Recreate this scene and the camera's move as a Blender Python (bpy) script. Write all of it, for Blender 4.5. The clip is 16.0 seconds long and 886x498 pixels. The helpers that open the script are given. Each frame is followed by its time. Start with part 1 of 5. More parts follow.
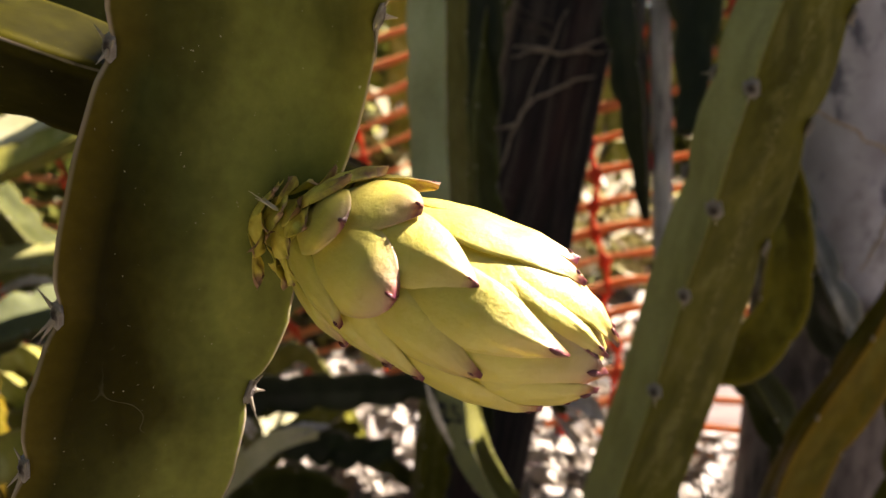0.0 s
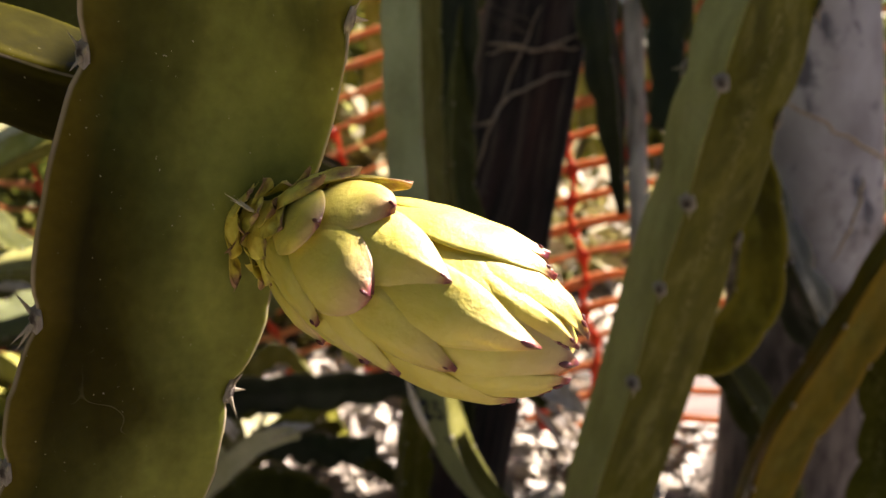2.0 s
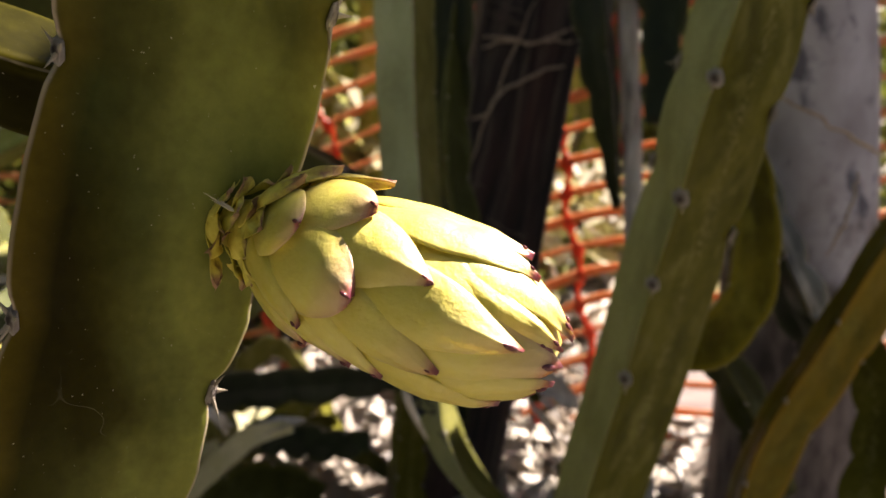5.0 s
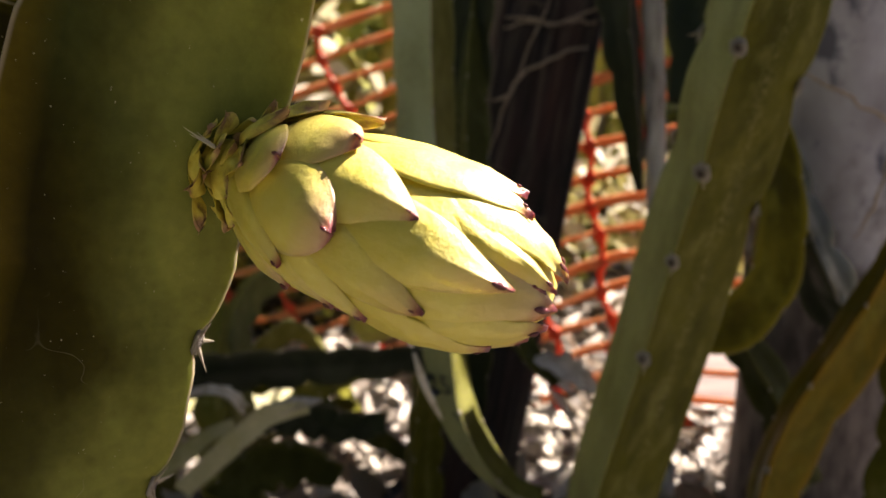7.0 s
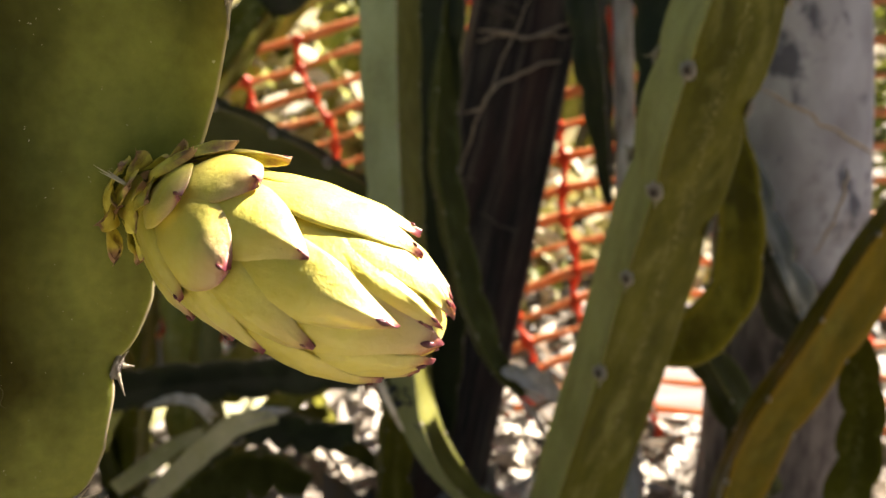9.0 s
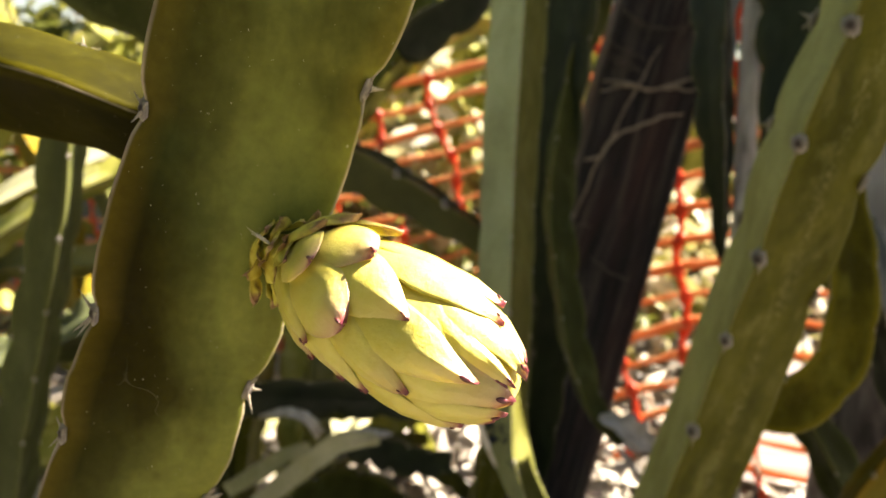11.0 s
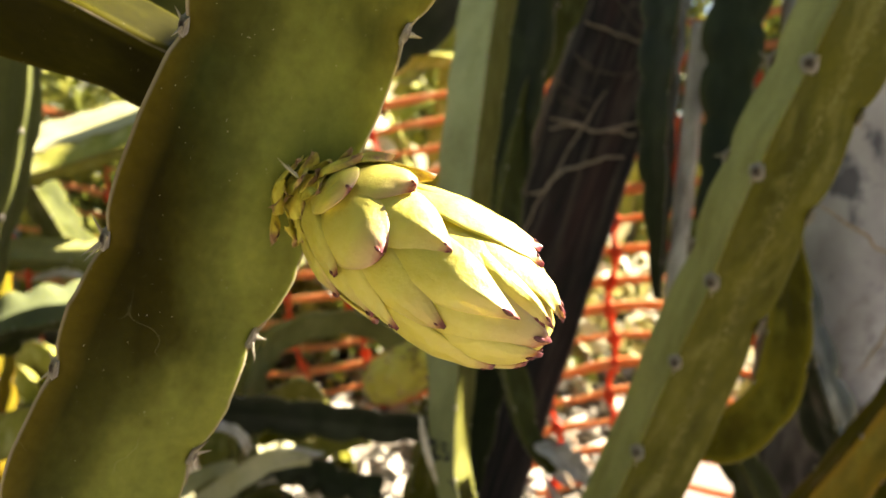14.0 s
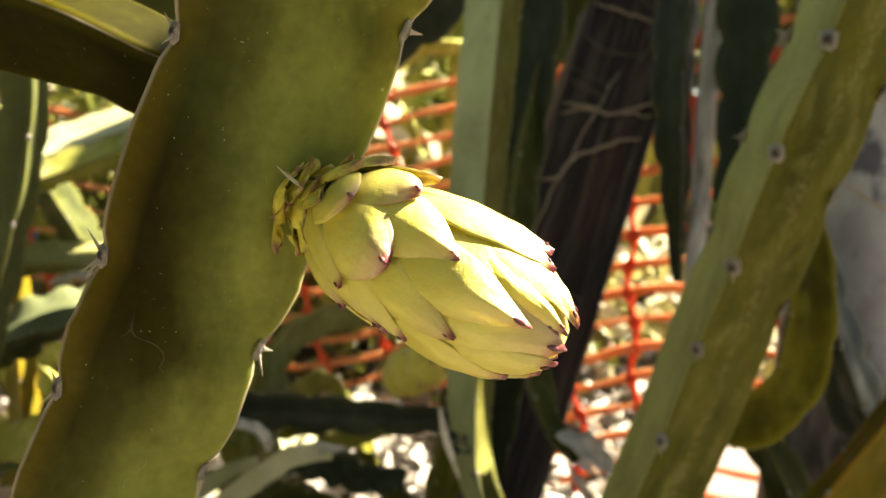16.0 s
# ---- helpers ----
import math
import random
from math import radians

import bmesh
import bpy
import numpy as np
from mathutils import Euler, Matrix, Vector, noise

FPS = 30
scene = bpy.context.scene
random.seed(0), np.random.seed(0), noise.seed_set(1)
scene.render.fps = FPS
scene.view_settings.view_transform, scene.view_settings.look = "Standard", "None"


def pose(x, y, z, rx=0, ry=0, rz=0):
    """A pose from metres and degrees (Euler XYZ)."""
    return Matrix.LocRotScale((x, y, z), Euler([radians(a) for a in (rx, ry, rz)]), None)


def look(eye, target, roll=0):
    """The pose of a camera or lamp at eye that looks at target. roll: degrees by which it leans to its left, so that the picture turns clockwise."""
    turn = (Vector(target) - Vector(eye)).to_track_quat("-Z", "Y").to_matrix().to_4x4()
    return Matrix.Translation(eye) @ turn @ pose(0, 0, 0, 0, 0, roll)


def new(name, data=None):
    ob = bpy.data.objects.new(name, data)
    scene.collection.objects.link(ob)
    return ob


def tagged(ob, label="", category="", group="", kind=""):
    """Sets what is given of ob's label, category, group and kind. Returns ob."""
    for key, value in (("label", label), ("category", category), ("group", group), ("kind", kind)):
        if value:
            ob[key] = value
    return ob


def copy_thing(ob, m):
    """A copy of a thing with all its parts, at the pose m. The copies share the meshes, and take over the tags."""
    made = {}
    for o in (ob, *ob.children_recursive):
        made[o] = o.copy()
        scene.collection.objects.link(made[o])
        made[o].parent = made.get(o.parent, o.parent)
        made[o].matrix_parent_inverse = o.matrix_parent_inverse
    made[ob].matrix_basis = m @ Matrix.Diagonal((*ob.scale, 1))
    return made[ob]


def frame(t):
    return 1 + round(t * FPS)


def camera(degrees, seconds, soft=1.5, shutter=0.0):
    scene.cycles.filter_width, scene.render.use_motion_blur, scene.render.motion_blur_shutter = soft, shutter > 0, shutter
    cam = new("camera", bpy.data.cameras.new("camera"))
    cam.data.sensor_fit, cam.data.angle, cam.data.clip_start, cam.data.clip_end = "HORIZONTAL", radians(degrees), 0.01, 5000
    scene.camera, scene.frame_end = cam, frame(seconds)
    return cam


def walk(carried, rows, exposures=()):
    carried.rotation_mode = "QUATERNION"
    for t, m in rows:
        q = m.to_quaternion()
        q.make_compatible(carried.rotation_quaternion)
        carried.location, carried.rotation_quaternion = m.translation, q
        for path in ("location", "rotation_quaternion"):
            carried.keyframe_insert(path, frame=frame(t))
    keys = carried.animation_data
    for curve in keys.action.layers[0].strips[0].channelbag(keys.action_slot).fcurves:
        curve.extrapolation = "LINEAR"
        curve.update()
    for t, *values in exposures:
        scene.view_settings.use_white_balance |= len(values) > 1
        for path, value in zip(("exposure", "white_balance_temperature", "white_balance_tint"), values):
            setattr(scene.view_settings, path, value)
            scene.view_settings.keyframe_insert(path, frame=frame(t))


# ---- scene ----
cam = camera(56.5, 16.0)
# seconds, place in metres, turn in degrees
PATH = [
    (0, 0.0007, 0.0002, 1.0507, 78.01, -0.00, 0.00),
    (0.5, 0.0087, -0.0154, 1.0551, 78.42, 1.32, -1.46),
    (1, -0.0020, -0.0043, 1.0477, 77.78, 0.47, -1.33),
    (1.5, -0.0002, -0.0105, 1.0508, 77.85, 0.71, -1.41),
    (2, 0.0032, -0.0066, 1.0520, 77.84, 0.79, -1.59),
    (2.5, 0.0039, -0.0022, 1.0477, 77.61, 0.62, -1.67),
    (3, 0.0036, -0.0074, 1.0492, 77.46, 1.30, -1.75),
    (3.5, 0.0092, 0.0019, 1.0519, 77.02, 1.13, -1.97),
    (3.7, 0.0044, -0.0016, 1.0560, 77.46, 0.65, -1.89),
    (5.8, 0.0153, -0.0015, 1.0480, 77.23, 0.69, -1.65),
    (6, 0.0167, -0.0002, 1.0442, 77.58, 0.75, -0.88),
    (6.5, 0.0157, -0.0076, 1.0442, 77.60, 1.23, 0.01),
    (7, 0.0219, 0.0101, 1.0314, 76.73, 0.61, 0.01),
    (7.5, 0.0346, 0.0252, 1.0344, 77.82, -0.29, -0.29),
    (8, 0.0439, 0.0345, 1.0265, 77.01, -0.52, 0.43),
    (8.5, 0.0769, 0.0112, 1.0280, 74.88, 0.69, -1.83),
    (9, 0.0564, -0.0029, 1.0459, 77.11, -0.01, -0.75),
    (9.5, 0.0708, 0.0281, 1.0459, 78.24, 0.36, 1.02),
    (10, 0.0876, 0.0123, 1.0573, 77.69, -0.75, 2.71),
    (10.2, 0.1028, -0.0218, 1.0773, 77.50, -0.81, 6.34),
    (12.3, 0.0031, -0.0667, 1.0444, 82.29, -7.02, 5.45),
    (12.5, 0.0138, -0.0517, 1.0208, 81.85, -7.91, 3.35),
    (13, 0.0221, -0.0605, 1.0216, 83.37, -7.31, 5.73),
    (13.5, 0.0239, -0.0541, 1.0202, 83.83, -7.78, 4.25),
    (14, 0.0219, -0.0652, 1.0231, 82.65, -7.23, 3.05),
    (14.5, 0.0318, -0.0593, 1.0274, 83.23, -6.89, 2.91),
    (15, 0.0383, -0.0502, 1.0283, 83.13, -6.82, 2.96),
    (15.5, 0.0373, -0.0416, 1.0236, 81.44, -5.56, 3.26),
    (16, 0.0248, -0.0496, 1.0308, 81.54, -5.27, 4.04),
]
EXPOSURES = [(0, 2.38, 7100, 24), (8, 2.34, 7100, 22), (8.5, 2.34, 7100, 19), (9, 2.84, 7200, 16), (10, 3.06, 7300, 16), (13, 3.2, 7700, 9), (16, 3.2, 7700, 9)]
walk(cam, [(t, pose(x, y, z, rx, ry, rz)) for t, x, y, z, rx, ry, rz in PATH], EXPOSURES)

cam.data.dof.use_dof = True
cam.data.dof.focus_distance = 0.33
cam.data.dof.aperture_fstop = 9.5

# ---- world and sun ----
SUN = Vector((0.61, 0.305, 0.73)).normalized()
world = bpy.data.worlds.new("sky")
scene.world = world
world.use_nodes = True
wn = world.node_tree.nodes
sky = wn.new("ShaderNodeTexSky")
sky.sky_type = "NISHITA"
sky.sun_disc = False
sky.sun_elevation = math.asin(SUN.z)
sky.sun_rotation = math.atan2(SUN.x, SUN.y)
wn["Background"].inputs["Strength"].default_value = 0.028
world.node_tree.links.new(sky.outputs[0], wn["Background"].inputs["Color"])
sun = new("sun", bpy.data.lights.new("sun", "SUN"))
sun.data.energy = 5.0
sun.data.angle = radians(0.53)
sun.data.color = (1.0, 0.95, 0.86)
sun.matrix_world = look(SUN * 20, (0, 0, 0))


# ---- materials ----
class Mat:
    """A node material with short calls."""

    def __init__(self, name, rough=0.5, **inputs):
        self.m = bpy.data.materials.new(name)
        self.m.use_nodes = True
        self.t = self.m.node_tree
        self.b = self.t.nodes["Principled BSDF"]
        self.out = self.t.nodes["Material Output"]
        self.b.inputs["Roughness"].default_value = rough
        for key, value in inputs.items():
            self.b.inputs[key.replace("_", " ")].default_value = value

    def node(self, kind, **props):
        n = self.t.nodes.new(kind)
        for key, value in props.items():
            n.inputs[key.replace("_", " ")].default_value = value
        return n

    def link(self, a, b):
        self.t.links.new(a, b)

    def coords(self, which="Object", scale=(1, 1, 1)):
        c = self.t.nodes.new("ShaderNodeTexCoord")
        m = self.node("ShaderNodeMapping")
        m.inputs["Scale"].default_value = scale
        self.link(c.outputs[which], m.inputs["Vector"])
        return m.outputs[0]

    def noise(self, scale, detail=4.0, vec=None, rough=0.55):
        n = self.node("ShaderNodeTexNoise", Scale=scale, Detail=detail, Roughness=rough)
        if vec is not None:
            self.link(vec, n.inputs["Vector"])
        return n.outputs[0]

    def ramp(self, fac, stops):
        n = self.t.nodes.new("ShaderNodeValToRGB")
        e = n.color_ramp.elements
        while len(e) < len(stops):
            e.new(0.5)
        for i, (p, c) in enumerate(stops):
            e[i].position = p
            e[i].color = (*c, 1) if len(c) == 3 else c
        self.link(fac, n.inputs[0])
        return n.outputs[0]

    def mix(self, fac, a, b, blend="MIX"):
        n = self.t.nodes.new("ShaderNodeMix")
        n.data_type = "RGBA"
        n.blend_type = blend
        for sock, v in ((n.inputs[0], fac), (n.inputs[6], a), (n.inputs[7], b)):
            if isinstance(v, (int, float)):
                sock.default_value = v
            elif isinstance(v, tuple):
                sock.default_value = (*v, 1)
            else:
                self.link(v, sock)
        return n.outputs[2]

    def math(self, op, a, b=0.0):
        n = self.t.nodes.new("ShaderNodeMath")
        n.operation = op
        for sock, v in ((n.inputs[0], a), (n.inputs[1], b)):
            if isinstance(v, (int, float)):
                sock.default_value = v
            else:
                self.link(v, sock)
        return n.outputs[0]

    def uv(self, layer="UVMap"):
        n = self.t.nodes.new("ShaderNodeUVMap")
        n.uv_map = layer
        s = self.t.nodes.new("ShaderNodeSeparateXYZ")
        self.link(n.outputs[0], s.inputs[0])
        return s.outputs[0], s.outputs[1]

    def rand(self):
        return self.t.nodes.new("ShaderNodeObjectInfo").outputs["Random"]

    def island(self):
        return self.t.nodes.new("ShaderNodeNewGeometry").outputs["Random Per Island"]

    def color(self, c):
        self.link(c, self.b.inputs["Base Color"])
        self.c = c
        return self

    def bump(self, h, strength=0.3, dist=0.001):
        n = self.node("ShaderNodeBump", Strength=strength, Distance=dist)
        self.link(h, n.inputs["Height"])
        self.link(n.outputs[0], self.b.inputs["Normal"])
        return self

    def translucent(self, amount, tint=None):
        """Thin tissue that lets light through."""
        t = self.t.nodes.new("ShaderNodeBsdfTranslucent")
        if tint is None:
            self.link(self.c, t.inputs[0])
        else:
            self.link(self.mix(1.0, self.c, tint, "MULTIPLY"), t.inputs[0])
        x = self.node("ShaderNodeMixShader", Fac=amount)
        self.link(self.b.outputs[0], x.inputs[1])
        self.link(t.outputs[0], x.inputs[2])
        self.link(x.outputs[0], self.out.inputs[0])
        return self


def cactus_material(name, face, pale, dark, cork=(0.30, 0.25, 0.20), sss=0.12, edge=(0.22, 0.20, 0.04), worn=0.25, bloom_light=(0.25, 0.30, 0.17), deep=None, scurf=None, gloss=0.04, patchy=0.6):
    """Waxy skin: faces with bloom, painted light and blotches, yellower rib flanks, a thin corky line on the rib."""
    m = Mat(name, 0.46)
    rib, along = m.uv()
    vec = m.coords("Object")
    big = m.math("ADD", m.math("MULTIPLY", m.noise(22, 4, m.coords("Object", (1, 1, 0.5))), 0.6), m.math("MULTIPLY", m.noise(8, 3, m.coords("Object", (1, 1, 0.6))), 0.4))
    fine = m.noise(160, 5, vec)
    c = m.mix(m.ramp(big, [(0.38, (0, 0, 0)), (0.62, (1, 1, 1))]), dark, face)
    c = m.mix(m.ramp(m.noise(24, 4, m.coords("Object", (1, 1, 0.6))), [(0.50, (0, 0, 0)), (0.72, (1, 1, 1))]), c, pale)
    c = m.mix(m.ramp(rib, [(0.80, (0, 0, 0)), (0.97, (0.85, 0.85, 0.85))]), c, edge)
    if deep:
        c = m.mix(m.ramp(m.noise(9, 3, m.coords("Object", (1.3, 1.3, 0.7))), [(0.46, (0, 0, 0)), (0.64, (0.75, 0.75, 0.75))]), c, deep)
    # paler faces: bloom, and light on the face put into its colour
    lit_wax = m.math("MULTIPLY", m.uv("BloomLight")[0], m.ramp(m.noise(13, 5, m.coords("Object", (1, 1, 0.55))), [(0.32, (patchy,) * 3), (0.62, (1, 1, 1))]))
    c = m.mix(m.math("MULTIPLY", lit_wax, 0.8), c, bloom_light)
    c = m.mix(m.ramp(fine, [(0.35, (0.82, 0.82, 0.82)), (0.65, (1.12, 1.12, 1.12))]), c, c, "MIX")
    c = m.mix(0.5, c, m.mix(1.0, c, m.ramp(fine, [(0.3, (0.6, 0.6, 0.6)), (0.7, (1, 1, 1))]), "MULTIPLY"))
    specks = m.ramp(m.noise(420, 2, vec), [(0.735, (0, 0, 0)), (0.76, (1, 1, 1))])
    c = m.mix(m.math("MULTIPLY", specks, 0.5), c, (0.45, 0.44, 0.36))
    line = m.math("MULTIPLY", m.ramp(rib, [(0.972, (0, 0, 0)), (0.99, (1, 1, 1))]), m.ramp(m.noise(20, 3, vec), [(0.42, (worn,) * 3), (0.62, (min(1.0, worn * 3),) * 3)]))
    c = m.mix(line, c, cork)
    scratch = m.ramp(m.noise(26, 2, m.coords("Object", (9, 9, 1.2))), [(0.70, (0, 0, 0)), (0.73, (1, 1, 1))])
    c = m.mix(m.math("MULTIPLY", scratch, m.ramp(m.noise(11, 2, vec), [(0.55, (0, 0, 0)), (0.7, (0.5, 0.5, 0.5))])), c, pale)
    if scurf:
        flake = m.math("MULTIPLY", m.ramp(m.noise(190, 5, m.coords("Object", (1, 1, 0.7)), 0.7), [(0.50, (0, 0, 0)), (0.68, (0.5, 0.5, 0.5))]), m.ramp(rib, [(0.05, (1, 1, 1)), (0.45, (0, 0, 0))]))
        c = m.mix(flake, c, scurf)
    if deep:
        near_half = m.math("ABSOLUTE", m.math("SUBTRACT", m.noise(17, 3, vec), 0.5))
        thread = m.math("MULTIPLY", m.ramp(near_half, [(0.0, (1, 1, 1)), (0.0035, (0, 0, 0))]), m.ramp(m.noise(13, 2, m.coords("Object", (1, 1.2, 0.8))), [(0.64, (0, 0, 0)), (0.69, (0.2, 0.2, 0.2))]))
        c = m.mix(thread, c, (0.38, 0.38, 0.27))
    m.color(c)
    m.b.inputs["Subsurface Weight"].default_value = sss
    m.b.inputs["Subsurface Radius"].default_value = (0.013, 0.014, 0.002)
    m.b.inputs["Specular IOR Level"].default_value = gloss
    m.b.inputs["Subsurface Scale"].default_value = 1.0
    m.link(m.ramp(m.noise(30, 3, vec), [(0.3, (0.38, 0.38, 0.38)), (0.7, (0.62, 0.62, 0.62))]), m.b.inputs["Roughness"])
    m.bump(m.noise(90, 6, vec), 0.25, 0.0015)
    return m.m


CACTUS_NEAR = cactus_material("cactus_skin_olive", (0.023, 0.018, 0.0010), (0.036, 0.033, 0.0045), (0.0085, 0.0065, 0.0007), sss=0.16, edge=(0.095, 0.072, 0.008), worn=0.6, bloom_light=(0.26, 0.292, 0.068), deep=(0.014, 0.030, 0.010), patchy=0.12)
CACTUS = cactus_material("cactus_skin_green", (0.100, 0.099, 0.0115), (0.16, 0.158, 0.042), (0.050, 0.051, 0.0055), edge=(0.088, 0.085, 0.011), bloom_light=(0.56, 0.56, 0.25), worn=0.06, scurf=(0.35, 0.335, 0.16))
CACTUS_PALE = cactus_material("cactus_skin_pale", (0.115, 0.112, 0.026), (0.15, 0.15, 0.045), (0.075, 0.076, 0.018), edge=(0.105, 0.11, 0.035), bloom_light=(0.52, 0.58, 0.36))
# darker copy of the skin, with shade put into its colour
CACTUS_SHADED = cactus_material("cactus_skin_shaded", (0.0144, 0.024, 0.00907), (0.0228, 0.0372, 0.0169), (0.006, 0.012, 0.00454), edge=(0.036, 0.0432, 0.013), gloss=0.3)
CACTUS_YELLOW = cactus_material("cactus_skin_yellowed", (0.17, 0.125, 0.0096), (0.15, 0.135, 0.02), (0.075, 0.066, 0.008), edge=(0.2, 0.125, 0.0112), worn=0.05)
CACTUS_MID = cactus_material("cactus_skin_grey_green", (0.056, 0.062, 0.017), (0.085, 0.095, 0.035), (0.030, 0.036, 0.010), edge=(0.09, 0.095, 0.025), bloom_light=(0.20, 0.23, 0.12), worn=0.1)
CACTUS_BRANCH = cactus_material("cactus_skin_deep_olive", (0.028, 0.0252, 0.00098), (0.035, 0.0329, 0.00294), (0.0154, 0.014, 0.000735), edge=(0.0525, 0.0462, 0.00196), worn=0.3)
CACTUS_OLIVE = cactus_material("cactus_skin_bright_olive", (0.105, 0.092, 0.007), (0.125, 0.12, 0.014), (0.045, 0.040, 0.004), edge=(0.17, 0.145, 0.012), worn=0.15)
# paler copy of the skin, with sunlight put into its colour
CACTUS_SUNLIT = cactus_material("cactus_skin_sunlit", (0.347, 0.339, 0.0781), (0.451, 0.442, 0.19), (0.19, 0.209, 0.0434), sss=0.0, bloom_light=(0.659, 0.634, 0.451))


def bract_material():
    m = Mat("bud_bract", 0.42)
    across, along = m.uv()
    vec = m.coords("Object")
    big = m.noise(35, 3, vec)
    c = m.ramp(big, [(0.3, (0.66, 0.57, 0.070)), (0.7, (0.71, 0.64, 0.13))])
    c = m.mix(m.ramp(m.noise(220, 4, vec), [(0.35, (0.05, 0.05, 0.05)), (0.7, (0.40, 0.40, 0.40))]), c, (0.77, 0.71, 0.25))
    # deeper yellow painted towards the foot, where folds lie in shade
    c = m.mix(m.ramp(along, [(0.15, (0.75, 0.75, 0.75)), (0.62, (0, 0, 0))]), c, (0.60, 0.49, 0.035))
    c = m.mix(m.ramp(m.noise(14, 4, vec), [(0.45, (0, 0, 0)), (0.7, (0.45, 0.45, 0.45))]), c, (0.58, 0.50, 0.07))
    # pinkish brown flush towards the margin and the tip
    flush = m.math("MULTIPLY", m.ramp(m.math("ABSOLUTE", m.math("SUBTRACT", across, 0.5)), [(0.36, (0, 0, 0)), (0.5, (1, 1, 1))]),
                   m.ramp(along, [(0.35, (0, 0, 0)), (0.8, (1, 1, 1))]))
    c = m.mix(m.math("MULTIPLY", flush, m.ramp(m.rand(), [(0.3, (0.0, 0.0, 0.0)), (1.0, (0.45, 0.45, 0.45))])), c, (0.42, 0.22, 0.13))
    tip = m.math("ADD", along, m.math("MULTIPLY", m.math("SUBTRACT", m.noise(120, 3, vec), 0.5), 0.10))
    c = m.mix(m.math("MULTIPLY", m.ramp(tip, [(0.62, (0, 0, 0)), (0.93, (0.8, 0.8, 0.8))]), m.ramp(m.rand(), [(0.2, (0.25, 0.25, 0.25)), (0.9, (1, 1, 1))])), c, (0.50, 0.30, 0.22))
    c = m.mix(m.ramp(tip, [(0.90, (0, 0, 0)), (0.97, (1, 1, 1))]), c, (0.34, 0.12, 0.08))
    c = m.mix(m.ramp(tip, [(0.96, (0, 0, 0)), (0.985, (1, 1, 1))]), c, (0.14, 0.015, 0.03))
    m.color(c)
    m.b.inputs["Subsurface Weight"].default_value = 0.10
    m.b.inputs["Sheen Weight"].default_value = 0.05
    m.b.inputs["Sheen Roughness"].default_value = 0.45
    m.b.inputs["Coat Weight"].default_value = 0.6
    m.b.inputs["Coat Roughness"].default_value = 0.40
    m.b.inputs["Specular IOR Level"].default_value = 0.5
    m.b.inputs["Subsurface Radius"].default_value = (0.007, 0.005, 0.001)
    m.b.inputs["Subsurface Scale"].default_value = 1.0
    m.link(m.ramp(tip, [(0.9, (0.5, 0.5, 0.5)), (0.96, (0.2, 0.2, 0.2))]), m.b.inputs["Roughness"])
    h = m.math("ADD", m.noise(420, 5, vec, 0.65), m.math("MULTIPLY", m.noise(60, 3, vec), 1.5))
    m.bump(h, 0.6, 0.0008)
    m.translucent(0.12, (1.0, 0.95, 0.5))
    return m.m


def scale_material():
    m = Mat("dry_basal_scale", 0.6)
    across, along = m.uv()
    vec = m.coords("Object")
    c = m.ramp(m.noise(120, 5, vec), [(0.28, (0.25, 0.18, 0.03)), (0.40, (0.60, 0.50, 0.065)), (0.60, (0.74, 0.68, 0.14))])
    c = m.mix(m.ramp(m.math("ADD", along, m.math("MULTIPLY", m.math("SUBTRACT", m.noise(200, 4, vec), 0.5), 0.7)), [(0.66, (0, 0, 0)), (0.95, (0.9, 0.9, 0.9))]), c, (0.26, 0.13, 0.09))
    m.color(c)
    m.bump(m.noise(260, 5, vec), 0.5, 0.001)
    m.translucent(0.12)
    return m.m


BRACT, SCALE = bract_material(), scale_material()


def simple(name, stops, scale, rough=0.7, vec_scale=(1, 1, 1), bump=0.4, dist=0.003, detail=6, island=0.0):
    m = Mat(name, rough)
    vec = m.coords("Object", vec_scale)
    n = m.noise(scale, detail, vec)
    c = m.ramp(n, stops)
    if island:
        c = m.mix(1.0, c, m.ramp(m.island(), [(0.0, (1 - island,) * 3), (1.0, (1 + island,) * 3)]), "MULTIPLY")
    m.color(c)
    m.bump(n, bump, dist)
    return m




def felt_material():
    """Grey felt with a dark brown centre, on a pad of unit size."""
    m = Mat("areole_felt", 0.9)
    vec = m.coords("Object")
    flat = m.t.nodes.new("ShaderNodeVectorMath")
    flat.operation = "LENGTH"
    m.link(m.coords("Object", (1, 1, 0)), flat.inputs[0])
    r = m.math("ADD", flat.outputs["Value"], m.math("MULTIPLY", m.math("SUBTRACT", m.noise(3, 4, vec), 0.5), 0.5))
    c = m.ramp(r, [(0.22, (0.06, 0.045, 0.04)), (0.48, (0.22, 0.19, 0.17)), (0.9, (0.42, 0.39, 0.35))])
    m.color(c).bump(m.noise(6, 5, vec), 0.6, 0.1)
    return m.m


FELT = felt_material()
SPINE = simple("spine", [(0.3, (0.20, 0.17, 0.13)), (0.7, (0.45, 0.40, 0.30))], 400, 0.5).m
PALE_SPINE = simple("pale_spine", [(0.3, (0.45, 0.40, 0.24)), (0.7, (0.62, 0.58, 0.42))], 400, 0.5).m
ROOT = simple("aerial_root", [(0.3, (0.24, 0.18, 0.12)), (0.7, (0.44, 0.36, 0.27))], 120, 0.8).m
# darker tone for the thinner roots
ROOT_DARK = simple("dark_aerial_root", [(0.3, (0.06, 0.045, 0.035)), (0.7, (0.17, 0.13, 0.10))], 120, 0.8).m
POLE = simple("weathered_pole", [(0.36, (0.10, 0.088, 0.082)), (0.45, (0.45, 0.435, 0.43)), (0.62, (0.76, 0.75, 0.74))], 26, 0.75, (1, 1, 0.25)).m
